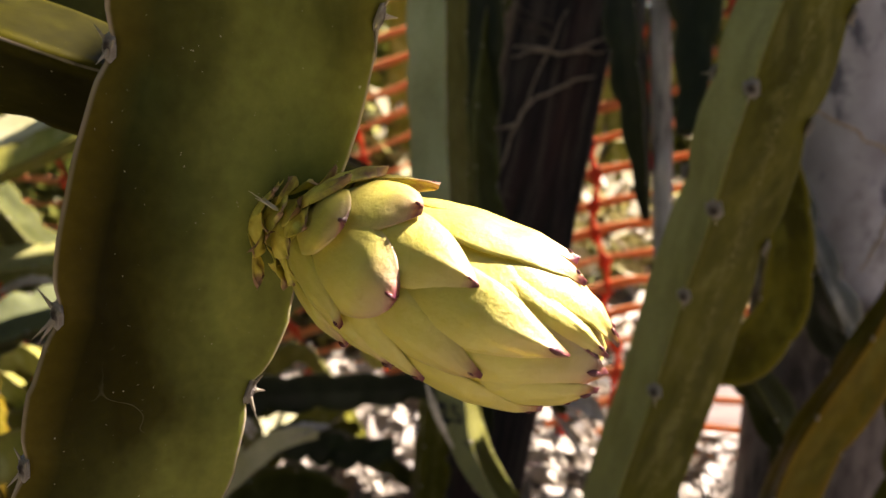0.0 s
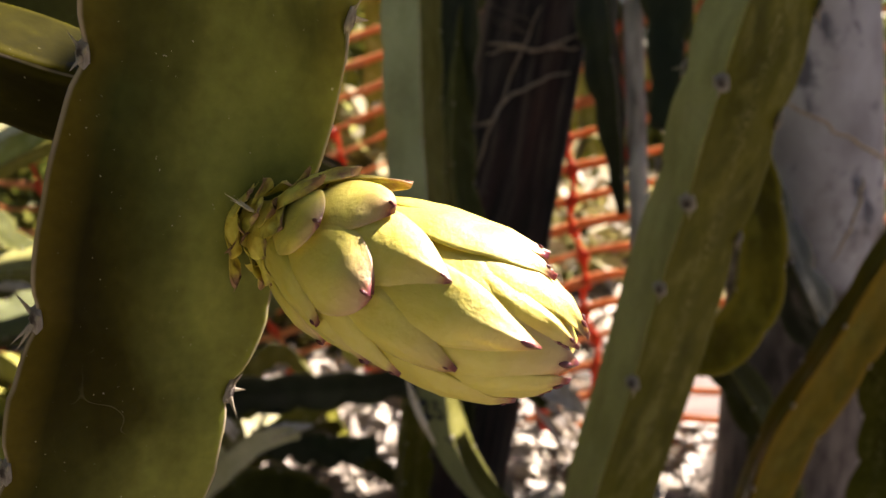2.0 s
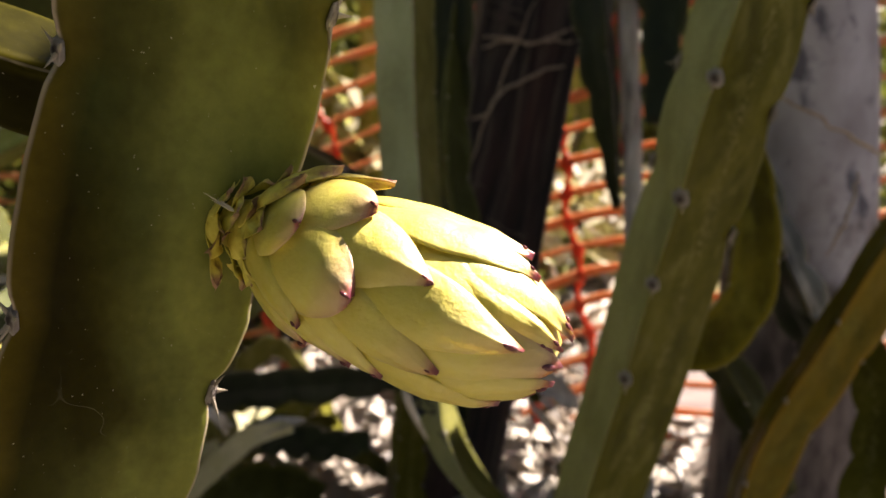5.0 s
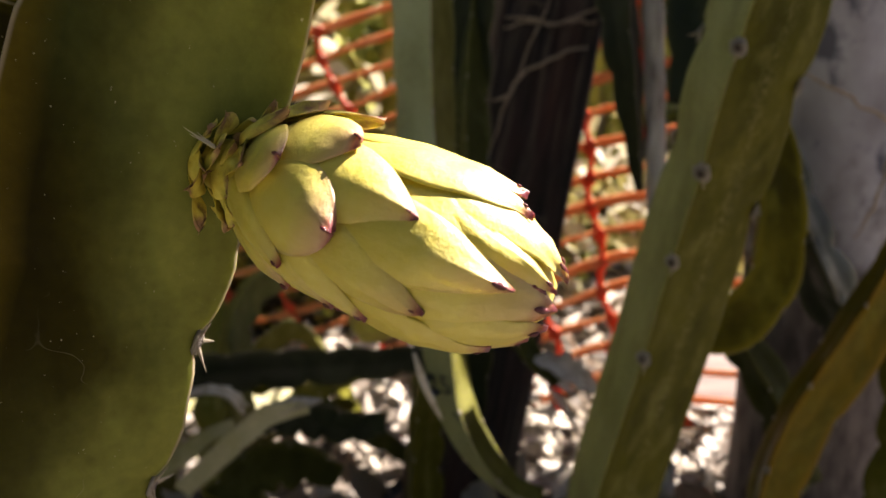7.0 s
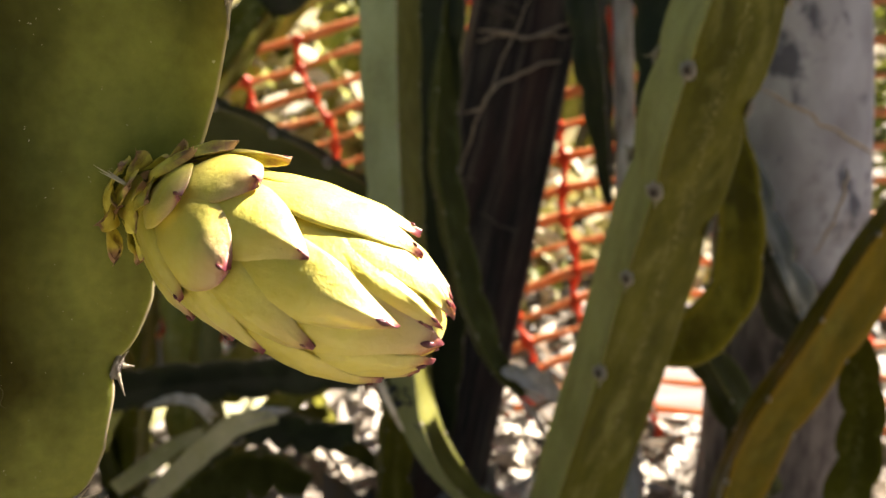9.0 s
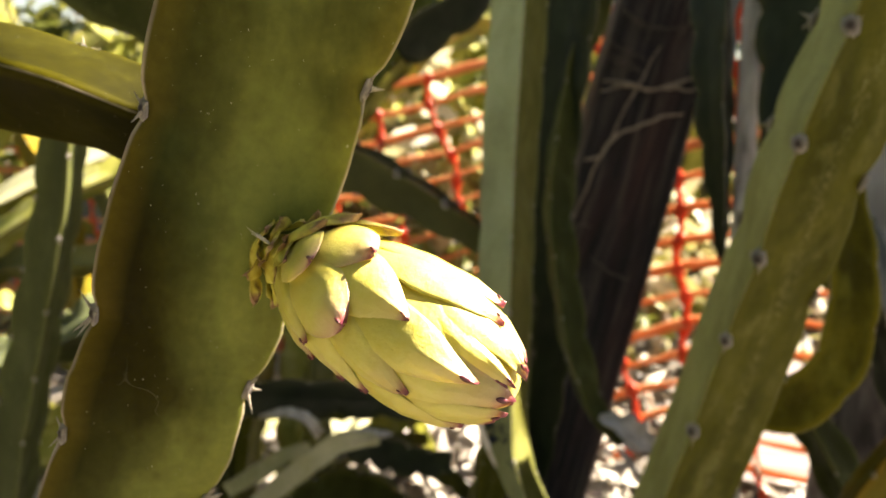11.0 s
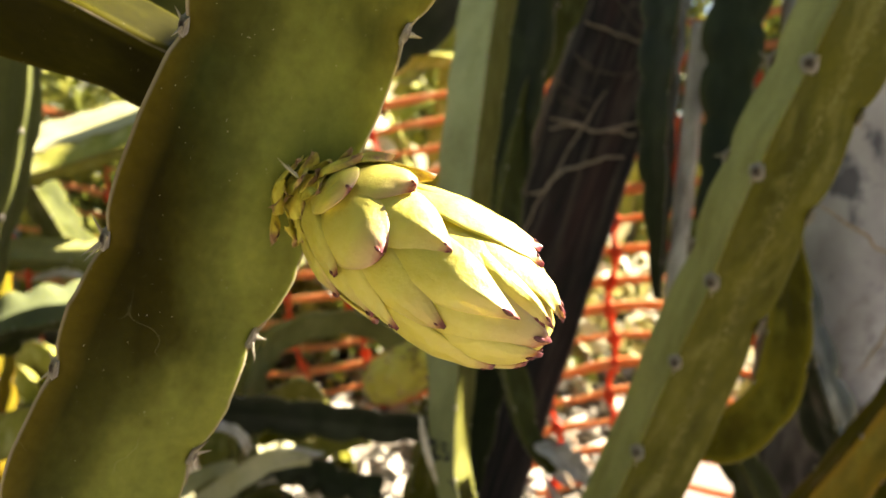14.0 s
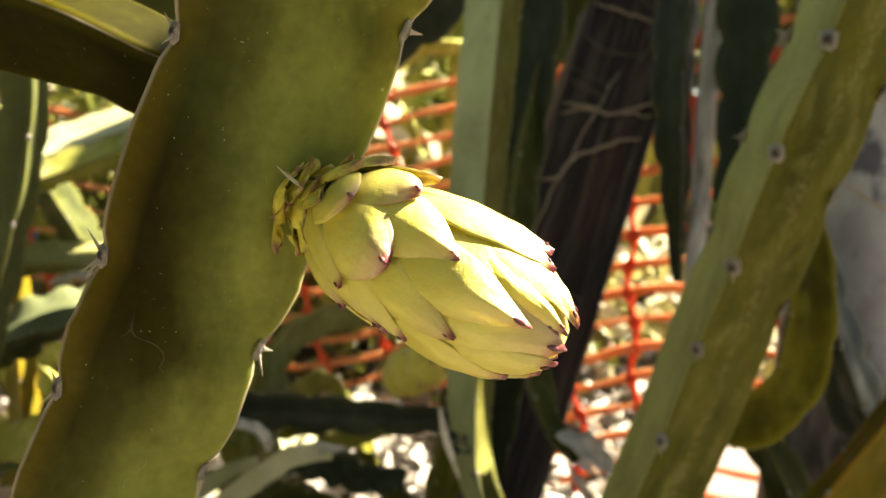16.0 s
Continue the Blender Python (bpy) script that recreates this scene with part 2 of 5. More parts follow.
MAROON = simple("maroon_tip", [(0.3, (0.054, 0.009, 0.015)), (0.7, (0.18, 0.048, 0.054))], 600, 0.22, dist=0.0003).m
INK = Mat("black_marker", 0.6, Base_Color=(0.01, 0.012, 0.012, 1)).m


def wood_material():
    m = Mat("old_dark_timber", 0.82)
    vec = m.coords("Object", (1, 1, 0.05))
    grain = m.noise(70, 8, vec, 0.7)
    wide = m.noise(14, 4, m.coords("Object", (1, 1, 0.12)))
    c = m.ramp(grain, [(0.38, (0.002, 0.0015, 0.0015)), (0.50, (0.018, 0.0128, 0.0105)), (0.64, (0.098, 0.076, 0.061))])
    c = m.mix(m.ramp(wide, [(0.45, (0, 0, 0)), (0.7, (0.7, 0.7, 0.7))]), c, (0.075, 0.026, 0.019))
    m.color(c).bump(grain, 0.8, 0.006)
    return m.m


def bark_material():
    m = Mat("pale_bark", 0.75)
    vec = m.coords("Object", (1, 1, 0.7))
    n = m.noise(9, 5, vec)
    c = m.ramp(n, [(0.32, (0.27, 0.26, 0.29)), (0.55, (0.38, 0.38, 0.43)), (0.75, (0.46, 0.47, 0.53))])
    spots = m.ramp(m.noise(38, 3, vec), [(0.66, (0, 0, 0)), (0.74, (1, 1, 1))])
    c = m.mix(m.math("MULTIPLY", spots, 0.6), c, (0.11, 0.09, 0.09))
    patch = m.ramp(m.noise(3.2, 4, m.coords("Object", (1, 1, 0.8))), [(0.50, (0, 0, 0)), (0.62, (1, 1, 1))])
    c = m.mix(m.math("MULTIPLY", patch, 0.6), c, (0.15, 0.13, 0.15))
    smear = m.ramp(m.noise(11, 5, m.coords("Object", (1, 1, 0.8))), [(0.58, (0, 0, 0)), (0.66, (0.9, 0.9, 0.9))])
    c = m.mix(smear, c, (0.055, 0.058, 0.085))
    low = m.t.nodes.new("ShaderNodeSeparateXYZ")
    m.link(m.coords("Object"), low.inputs[0])
    high = m.math("ADD", low.outputs[2], m.math("MULTIPLY", m.math("SUBTRACT", m.noise(7, 5, vec), 0.5), 0.9))
    rough = m.ramp(m.noise(45, 6, m.coords("Object", (1, 1, 0.3))), [(0.35, (0.05, 0.04, 0.04)), (0.65, (0.19, 0.16, 0.155))])
    c = m.mix(m.ramp(high, [(0.70, (1, 1, 1)), (0.80, (0, 0, 0))]), c, rough)
    streak = m.ramp(m.noise(22, 4, m.coords("Object", (1, 1, 0.15))), [(0.6, (0, 0, 0)), (0.75, (0.5, 0.5, 0.5))])
    c = m.mix(streak, c, (0.22, 0.195, 0.19))
    m.color(c).bump(n, 0.4, 0.006)
    return m.m


def net_material(name, lo, hi):
    m = Mat(name, 0.45)
    vec = m.coords("Object")
    m.color(m.ramp(m.noise(25, 4, vec), [(0.3, lo), (0.7, hi)]))
    m.translucent(0.35)
    return m.m


WOOD, BARK = wood_material(), bark_material()
NET_RED = net_material("orange_net_band", (0.594, 0.054, 0.0134), (0.684, 0.099, 0.027))
NET = net_material("orange_net_strand", (0.643, 0.234, 0.078), (0.683, 0.332, 0.156))


def ground_material():
    m = Mat("leaf_littered_soil", 0.9)
    vec = m.coords("Object")
    a = m.noise(6, 8, vec, 0.7)
    c = m.ramp(a, [(0.3, (0.042, 0.033, 0.024)), (0.5, (0.156, 0.126, 0.096)), (0.7, (0.3, 0.264, 0.222))])
    b = m.noise(60, 5, vec)
    c = m.mix(0.45, c, m.ramp(b, [(0.35, (0.036, 0.03, 0.021)), (0.65, (0.276, 0.252, 0.216))]))
    m.color(c).bump(b, 0.8, 0.02)
    return m.m


def leaf_material(name, stops, translucent=0.35, rough=0.5):
    m = Mat(name, rough)
    m.color(m.ramp(m.island(), stops))
    if translucent:
        m.translucent(translucent)
    return m.m


GROUND = ground_material()
LITTER = leaf_material("dry_leaves", [(0.0, (0.030, 0.023, 0.015)), (0.35, (0.12, 0.095, 0.065)), (0.6, (0.27, 0.235, 0.19)), (1.0, (0.44, 0.41, 0.37))], 0.1, 0.5)
LEAF = leaf_material("shrub_leaves", [(0.0, (0.0369, 0.0527, 0.0105)), (0.4, (0.116, 0.137, 0.0211)), (1.0, (0.274, 0.264, 0.0527))])
STRAW = leaf_material("backlit_dry_leaves", [(0.0, (0.105, 0.0859, 0.0329)), (0.35, (0.343, 0.309, 0.105)), (0.7, (0.488, 0.448, 0.303)), (1.0, (0.566, 0.54, 0.448))], 0.45)
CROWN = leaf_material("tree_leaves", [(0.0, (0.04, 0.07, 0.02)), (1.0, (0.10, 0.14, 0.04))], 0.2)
DRY = simple("dry_bleached_husk", [(0.3, (0.295, 0.252, 0.182)), (0.5, (0.504, 0.451, 0.364)), (0.7, (0.659, 0.624, 0.538))], 45, 0.55).m
PLANK = simple("weathered_board", [(0.3, (0.134, 0.108, 0.0966)), (0.5, (0.193, 0.16, 0.145)), (0.7, (0.245, 0.216, 0.197))], 30, 0.8, (0.08, 1, 1)).m


# ---- mesh helpers ----
def mesh(name, verts, faces, mat, uvs=None, smooth=True, bloom_light=None):
    me = bpy.data.meshes.new(name)
    me.from_pydata([tuple(v) for v in verts], [], faces)
    if smooth:
        me.polygons.foreach_set("use_smooth", [True] * len(me.polygons))
    if uvs is not None:
        layer = me.uv_layers.new(name="UVMap")
        idx = np.empty(len(me.loops), dtype=np.int32)
        me.loops.foreach_get("vertex_index", idx)
        layer.data.foreach_set("uv", np.asarray(uvs, dtype=np.float32)[idx].ravel())
        if bloom_light is not None:
            me.uv_layers.new(name="BloomLight").data.foreach_set("uv", np.asarray(bloom_light, dtype=np.float32)[idx].ravel())
    me.materials.append(mat)
    me.update()
    return me


def put(name, me, parent=None, label="", m=None):
    ob = new(name, me)
    if m is not None:
        ob.matrix_basis = m
    if parent is not None:
        ob.parent = parent
    if label:
        ob["label"] = label
    return ob


def thing(name, place, label, category, group="", kind=""):
    ob = new(name)
    ob.empty_display_size = 0.02
    ob.location = place
    return tagged(ob, label, category, group, kind)


def spline(points, n):
    """n places along a smooth curve through the points, evenly spaced."""
    p = np.array(points, float)
    p = np.vstack([2 * p[0] - p[1], p, 2 * p[-1] - p[-2]])
    out = []
    for i in range(1, len(p) - 2):
        for u in np.linspace(0, 1, 24, endpoint=False):
            a, b, c, d = p[i - 1 : i + 3]
            out.append(0.5 * (2 * b + (c - a) * u + (2 * a - 5 * b + 4 * c - d) * u**2 + (3 * b - a - 3 * c + d) * u**3))
    out.append(p[-2])
    out = np.array(out)
    far = np.r_[0, np.cumsum(np.linalg.norm(np.diff(out, axis=0), axis=1))]
    at = np.linspace(0, far[-1], n)
    return np.stack([np.interp(at, far, out[:, k]) for k in range(3)], 1), far[-1]


def unit(v):
    return v / np.maximum(np.linalg.norm(v, axis=-1, keepdims=True), 1e-9)


def frames_along(path, ref):
    t = unit(np.gradient(path, axis=0))
    u = np.asarray(ref, float)[None] - (t @ np.asarray(ref, float))[:, None] * t
    u = unit(u)
    return t, u, np.cross(t, u)


def loft(rings, closed_ends=True):
    """Faces of a tube through rings (n, k, 3)."""
    n, k, _ = rings.shape
    verts = rings.reshape(-1, 3)
    faces = [(i * k + j, i * k + (j + 1) % k, (i + 1) * k + (j + 1) % k, (i + 1) * k + j) for i in range(n - 1) for j in range(k)]
    if closed_ends:
        faces += [tuple(range(k - 1, -1, -1)), tuple((n - 1) * k + j for j in range(k))]
    return verts, faces


def tube_mesh(name, points, radius, mat, n=14, k=8, wobble=0.0, seed=0):
    rng = np.random.default_rng(seed)
    path, length = spline(points, n)
    t, u, w = frames_along(path, (0.31, -0.77, 0.41))
    r = np.interp(np.linspace(0, 1, n), np.linspace(0, 1, len(radius)), radius)
    ang = np.linspace(0, 2 * np.pi, k, endpoint=False)
    r = r[:, None] * (1 + wobble * rng.standard_normal((n, k)))
    rings = path[:, None] + r[..., None] * (np.cos(ang)[None, :, None] * u[:, None] + np.sin(ang)[None, :, None] * w[:, None])
    return mesh(name, *loft(rings), mat)


STEP = np.radians([0, 1.5, 3.5, 6.5, 11, 17, 25, 35, 47])
RING = np.concatenate([np.r_[STEP, np.radians(60), np.radians(120) - STEP[:0:-1]] + np.radians(120) * k for k in range(3)])


def areole_meshes():
    """A felted pad and a short spine, pointing along +z."""
    rng = np.random.default_rng(4)
    n, k = 6, 10
    ang = np.linspace(0, 2 * np.pi, k, endpoint=False)
    rings = []
    for i in range(n):
        a = i / (n - 1) * np.pi / 2
        r = np.cos(a) * (1 + 0.18 * rng.standard_normal(k))
        rings.append(np.stack([r * np.cos(ang), r * np.sin(ang), np.full(k, np.sin(a) * 0.8) + 0.08 * rng.standard_normal(k)], 1))
    pad = mesh("areole", *loft(np.array(rings)), FELT)
    prof = [(0, 0.20), (0.15, 0.26), (0.5, 0.14), (1.0, 0.015)]
    rings = np.array([[(r * math.cos(a), r * math.sin(a), z) for a in np.linspace(0, 2 * math.pi, 6, endpoint=False)] for z, r in prof])
    return pad, mesh("spine", *loft(rings), SPINE), mesh("spine", *loft(rings), PALE_SPINE)


PAD, THORN, PALE_THORN = areole_meshes()


def stem(points, ref, radius, mat, label, spacing=0.045, phase=0.0, near=False, n=60, depth=0.5, concave=0.10, notch=0.16, group="",
         pad=0.0028, spines=True, twist=0.0, ribs=(0, 1, 2), hollow=0.0, marks=None, scallop=0.07, lit_wax=(0, 0, 0), fade=None):
    """A three-winged climbing cactus stem. ref: the way in which its first rib points. radius: from the axis to the ribs, along the stem."""
    base = thing("cactus_stem", points[0], label, "cactus stem", group)
    path, length = spline(points, n)
    t, u, w = frames_along(path, ref)
    s = np.linspace(0, length, n)
    big = np.interp(np.linspace(0, 1, n), np.linspace(0, 1, len(radius)), radius)
    a = np.abs((RING + np.pi / 3) % (2 * np.pi / 3) - np.pi / 3)
    tri = depth / np.cos(np.pi / 3 - a)
    tri = tri * (1 - concave * np.sin(np.clip(a / (np.pi / 3), 0, 1) * np.pi / 2) ** 2) * (1 - hollow * (a / (np.pi / 3)) ** 2)
    lim = 0.97
    tri = np.where(tri > lim - 0.05, lim - 0.05 + 0.05 * np.tanh((tri - lim + 0.05) / 0.05), tri) / lim
    which = (np.round(RING / (2 * np.pi / 3)).astype(int)) % 3
    rib = np.clip(1 - a / (np.pi / 3), 0, 1)
    rings, uvs = np.zeros((n, len(RING), 3)), np.zeros((n, len(RING), 2))
    gone = np.array([0.0, 0.37, 0.71])
    places = {k: np.array(marks[k]) if marks and k in marks else np.arange((-phase - gone[k]) % 1, length / spacing, 1.0) * spacing for k in range(3)}
    away = np.ones((n, 3))
    for k in range(3):
        if len(places[k]):
            away[:, k] = (s[:, None] - places[k])[np.arange(n), np.abs(s[:, None] - places[k]).argmin(1)] / spacing
    for i in range(n):
        d = np.clip(away[i][which], -0.5, 0.5)
        bump = scallop * np.cos(d * 2 * np.pi + 2.6) - notch * np.exp(-((d / 0.10) ** 2)) + 0.03
        rho = big[i] * (tri + bump * rib**3)
        ang = RING + twist * i / n
        rings[i] = path[i] + rho[:, None] * (np.cos(ang)[:, None] * u[i] + np.sin(ang)[:, None] * w[i])
        uvs[i, :, 0], uvs[i, :, 1] = rib, s[i]
    verts, faces = loft(rings)
    # how much bloom and painted light the faces between ribs 0-1, 1-2 and 2-0 carry
    lit_coat = np.zeros((n, len(RING), 2))
    lit_coat[:, :, 0] = np.interp(RING, np.radians([0, 0.1, 2, 118, 122, 238, 242, 360]), [(lit_wax[0] + lit_wax[2]) / 2, lit_wax[0] * 0.6 + lit_wax[2] * 0.4, lit_wax[0], lit_wax[0], lit_wax[1], lit_wax[1], lit_wax[2], lit_wax[2]])
    if len(lit_wax) > 3:
        # bloom and painted light: wide at the top, then one half of the face, the whole face lower down
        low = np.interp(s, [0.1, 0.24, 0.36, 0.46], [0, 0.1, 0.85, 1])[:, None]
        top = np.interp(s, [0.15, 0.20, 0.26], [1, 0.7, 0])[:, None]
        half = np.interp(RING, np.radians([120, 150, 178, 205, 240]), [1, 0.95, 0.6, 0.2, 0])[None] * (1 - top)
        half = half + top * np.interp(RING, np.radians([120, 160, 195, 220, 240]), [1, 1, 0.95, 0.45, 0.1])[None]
        lit_coat[:, :, 0] = np.clip(lit_coat[:, :, 0] * (half * (0.9 + 0.3 * low) + 0.08 * low * (1 - half)), 0, 1)
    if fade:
        lit_coat[:, :, 0] *= np.interp(s, fade, [1, 0.45])[:, None]
    put("stem_body", mesh("stem_body", verts - np.array(points[0]), faces, mat, uvs.reshape(-1, 2), bloom_light=lit_coat.reshape(-1, 2)), base)
    rng = random.Random(int(phase * 1000) + n)
    for k in ribs:
        for at in places[k]:
            i = at / length * (n - 1)
            lo = min(int(i), n - 2)
            f = i - lo
            mid = path[lo] * (1 - f) + path[lo + 1] * f
            ang = 2 * np.pi / 3 * k + twist * i / n
            out = unit(u[lo] * np.cos(ang) + w[lo] * np.sin(ang))
            r = np.interp(i, range(n), big) * (1 - notch * 0.86)
            place = mid + out * r - np.array(points[0])
            z = Vector(out)
            m = Matrix.Translation(Vector(place)) @ z.to_track_quat("Z", "Y").to_matrix().to_4x4()
            size = pad * rng.uniform(0.8, 1.15)
            ob = put("areole", PAD, base, "", m @ Matrix.Diagonal((size, size * (1.5 if near else 1.1), size * 0.8, 1)))
            if spines:
                for q in range(rng.randint(3, 4) if near else 2):
                    tilt = pose(0, 0, 0, rng.uniform(25, 70), 0, 0)
                    turn = pose(0, 0, 0, 0, 0, q * 105 + rng.uniform(-25, 25))
                    k2 = rng.uniform(1.2, 2.3)
                    put("spine", THORN, ob, "", turn @ tilt @ Matrix.Diagonal((1.2, 1.2, k2 * (1.6 if near else 1.1), 1)))
    return base


# ---- ground ----
def ground():
    rng = np.random.default_rng(7)
    xs = np.unique(np.r_[np.linspace(-400, -6, 10), np.linspace(-6, 6, 90), np.linspace(6, 400, 10)])
    ys = np.unique(np.r_[np.linspace(-400, -4, 10), np.linspace(-4, 9, 100), np.linspace(9, 400, 10)])
    verts = []
    for y in ys:
        for x in xs:
            h = 0.05 * noise.noise((x * 1.3, y * 1.3, 0.2)) + 0.02 * noise.noise((x * 5, y * 5, 1.7))
            verts.append((x, y, -0.03 + h))
    k = len(xs)
    faces = [(j * k + i, j * k + i + 1, (j + 1) * k + i + 1, (j + 1) * k + i) for j in range(len(ys) - 1) for i in range(k - 1)]
    ob = put("ground", mesh("ground", verts, faces, GROUND))
    return tagged(ob, "dry soil strewn with bleached leaf litter", "ground", kind="structure")


def leaf_cloud(name, mat, count, place, size, seed, flat=0.6, curl=0.25):
    """One mesh of many small curled leaves. place(rng) gives where each one lies."""
    rng = np.random.default_rng(seed)
    verts, faces = [], []
    for i in range(count):
        p = np.array(place(rng))
        l = size * rng.uniform(0.5, 1.5)
        wd = l * rng.uniform(0.25, 0.5)
        a = unit(rng.standard_normal(3) * (1, 1, flat))
        b = unit(np.cross(a, rng.standard_normal(3) * ((1, 1, 1) if flat > 0.5 else (0.3, 0.3, 1))))
        c = np.cross(a, b)
        o = len(verts)
        for u, v, h in ((0, 0, 0), (0.35, 0.5, curl), (0.35, -0.5, curl), (0.7, 0.4, curl), (0.7, -0.4, curl), (1, 0, 0), (0.35, 0, 0), (0.7, 0, 0.05)):
            verts.append(p + a * (u - 0.5) * l + b * v * wd + c * h * wd)
        faces += [(o, o + 6, o + 1), (o, o + 2, o + 6), (o + 1, o + 6, o + 7, o + 3), (o + 6, o + 2, o + 4, o + 7), (o + 3, o + 7, o + 5), (o + 7, o + 4, o + 5)]
    return mesh(name, verts, faces, mat)


ground()
litter = put("leaf_litter", leaf_cloud("leaf_litter", LITTER, 3000, lambda r: (r.uniform(-2.2, 2.0), 1.2 + 4.6 * r.random() ** 1.2, 0.005 + 0.06 * r.random()), 0.145, 3, 0.3, 0.4))
tagged(litter, "bleached dry leaves and broken husks lying on soil", "leaf litter", kind="stuff")


# ---- tree with pale bark ----
def tree():
    base = thing("tree", (0.765, 1.63, -0.03), "pale smooth-barked tree standing among the cactus stems", "tree")
    n, k = 60, 40
    rings = []
    for i in range(n):
        z = i / (n - 1) * 3.2
        c = np.array([-0.075 * z + 0.06 + 0.015 * math.sin(z * 2.1), 0.02 * math.sin(z * 1.7), z])
        r = 0.15 + 0.05 * math.exp(-z * 4)
        ring = []
        for j in range(k):
            a = 2 * math.pi * j / k
            q = r * (1 + 0.07 * noise.noise((math.cos(a) * 1.2, math.sin(a) * 1.2, z * 1.6)) + 0.025 * noise.noise((math.cos(a) * 5, math.sin(a) * 5, z * 6)))
            ring.append(c + np.array([q * math.cos(a), q * math.sin(a), 0]))
        rings.append(ring)
    put("trunk", mesh("trunk", *loft(np.array(rings)), BARK), base)
    # limbs out of view, added to carry the shading leaves
    for i, (x, y, z) in enumerate(((-0.9, 0.5, 3.6), (0.5, 0.9, 3.7), (-0.2, 1.2, 3.8), (0.7, -0.3, 3.7))):
        put("limb", tube_mesh("limb", [(-0.13, 0, 2.9), (x * 0.5, y * 0.5, 3.3), (x, y, z)], [0.09, 0.06, 0.025], BARK, seed=i), base)

    def place(r):
        # unseen leaves added to shade the post and the stems, open towards the sun above the bud
        while True:
            x, y, z = r.uniform(0.4, 4.4), r.uniform(-2.2, 3.0), r.uniform(1.98, 3.7)
            edge = 1.86 + 0.10 * math.sin(y * 7) - 0.35 * max(0.0, y - 1.9)
            q, p = x - SUN.x / SUN.z * (z - 3) + 0.109, y - SUN.y / SUN.z * (z - 3) - 0.2335
            # gap left to let the sun onto lower stems
            if 2.0 < q < 2.36 and 1.8 < p < 2.2:
                continue
            if edge < q < 3.3 and 1.27 < p < 2.74:
                return (x - 0.765, y - 1.63, z)
            if z > 2.6 and y < -1.1 and r.random() < 0.35:
                return (x - 0.765, y - 1.63, z)

    # unseen leaves added to shade the bud's neck and the broad stem's edge
    def spray(qs, ps):
        def at(r):
            z = r.uniform(2.3, 2.6)
            return (r.uniform(*qs) + SUN.x / SUN.z * (z - 3) - 0.109 - 0.765, r.uniform(*ps) + SUN.y / SUN.z * (z - 3) + 0.2335 - 1.63, z)
        return at

    # unseen limb added to hold these leaves
    put("limb", tube_mesh("limb", [(-0.13, 0, 2.9), (0.0, -0.45, 2.75), (0.24, -0.72, 2.5)], [0.03, 0.015, 0.006], BARK, seed=8), base)
    put("leaf_spray", leaf_cloud("leaf_spray", CROWN, 420, spray((1.56, 1.718), (0.82, 1.02)), 0.05, 12, 0.5), base)
    put("leaf_spray", leaf_cloud("leaf_spray", CROWN, 200, spray((1.70, 1.90), (0.995, 1.12)), 0.05, 13, 0.5), base)
    put("crown", leaf_cloud("crown", CROWN, 18000, place, 0.15, 11, 0.5), base)


tree()

# ---- vegetation all round ----
def hedge(place, width, deep, height, count, seed, size=0.10, mat=LEAF, label="sunlit leafy shrubs growing thickly", turn=0):
    base = thing("shrub", place, label, "shrub", "shrubs all round")
    rng = np.random.default_rng(seed)
    clumps = [(rng.uniform(-width / 2, width / 2), rng.uniform(-deep / 2, deep / 2), rng.uniform(0.15, height)) for _ in range(max(8, int(width * height * 4)))]

    def at(r):
        c = clumps[r.integers(len(clumps))]
        return tuple(np.array(c) + r.standard_normal(3) * (0.16, 0.12, 0.15))

    put("foliage", leaf_cloud("foliage", mat, count, at, size, seed, 0.7), base)
    for i in range(5):
        x = (i - 2) * width / 5
        put("branch", tube_mesh("branch", [(x, 0, -0.05), (x + 0.1, 0.05, height * 0.4), (x - 0.1, -0.05, height * 0.8)], [0.02, 0.012, 0.005], ROOT, seed=i), base)
    base.matrix_basis = pose(*place, 0, 0, turn)
    return base


hedge((-3.2, 6.8, 0), 4.5, 1.2, 5.0, 16000, 21, 0.2)
hedge((0.8, 7.2, 0), 4.5, 1.2, 5.0, 16000, 22, 0.2)
hedge((4.6, 6.4, 0), 4.0, 1.2, 5.0, 13000, 23, 0.2)
hedge((-1.9, 4.4, 0), 1.6, 0.6, 1.3, 2200, 24, 0.10)
hedge((-1.7, 3.0, 0), 1.4, 0.4, 1.7, 2600, 32, 0.08)
hedge((-0.6, 5.4, 0), 1.8, 0.6, 2.6, 3600, 33, 0.13)
hedge((-0.3, 4.9, 0), 1.8, 0.6, 1.2, 2400, 25, 0.10)
hedge((-0.25, 2.98, 0), 0.9, 0.2, 0.45, 900, 37, 0.07, LEAF)
hedge((0.75, 3.2, 0), 1.5, 0.3, 0.55, 520, 35, 0.14, STRAW, "bleached and yellowing brush heaped behind the netting")
hedge((-0.45, 3.3, 0), 1.3, 0.3, 1.25, 800, 36, 0.16, STRAW, "bleached and yellowing brush heaped behind the netting")
hedge((-0.45, 5.0, 0), 1.2, 0.4, 1.9, 3000, 38, 0.11)
hedge((1.1, 4.6, 0), 1.4, 0.5, 2.8, 3400, 34, 0.11)
hedge((1.9, 4.2, 0), 1.6, 0.6, 1.3, 2200, 26, 0.10)
# out of view: dark shrubs added to cut light from the sides and behind
hedge((-3.2, 1.6, 0), 4.0, 0.8, 3.6, 6000, 27, 0.18, CROWN, "unseen leafy shrubs added to block sky light", 90)
hedge((4.3, 1.2, 0), 4.0, 0.7, 1.7, 3500, 28, 0.15, CROWN, "unseen leafy shrubs added to block sky light", 90)
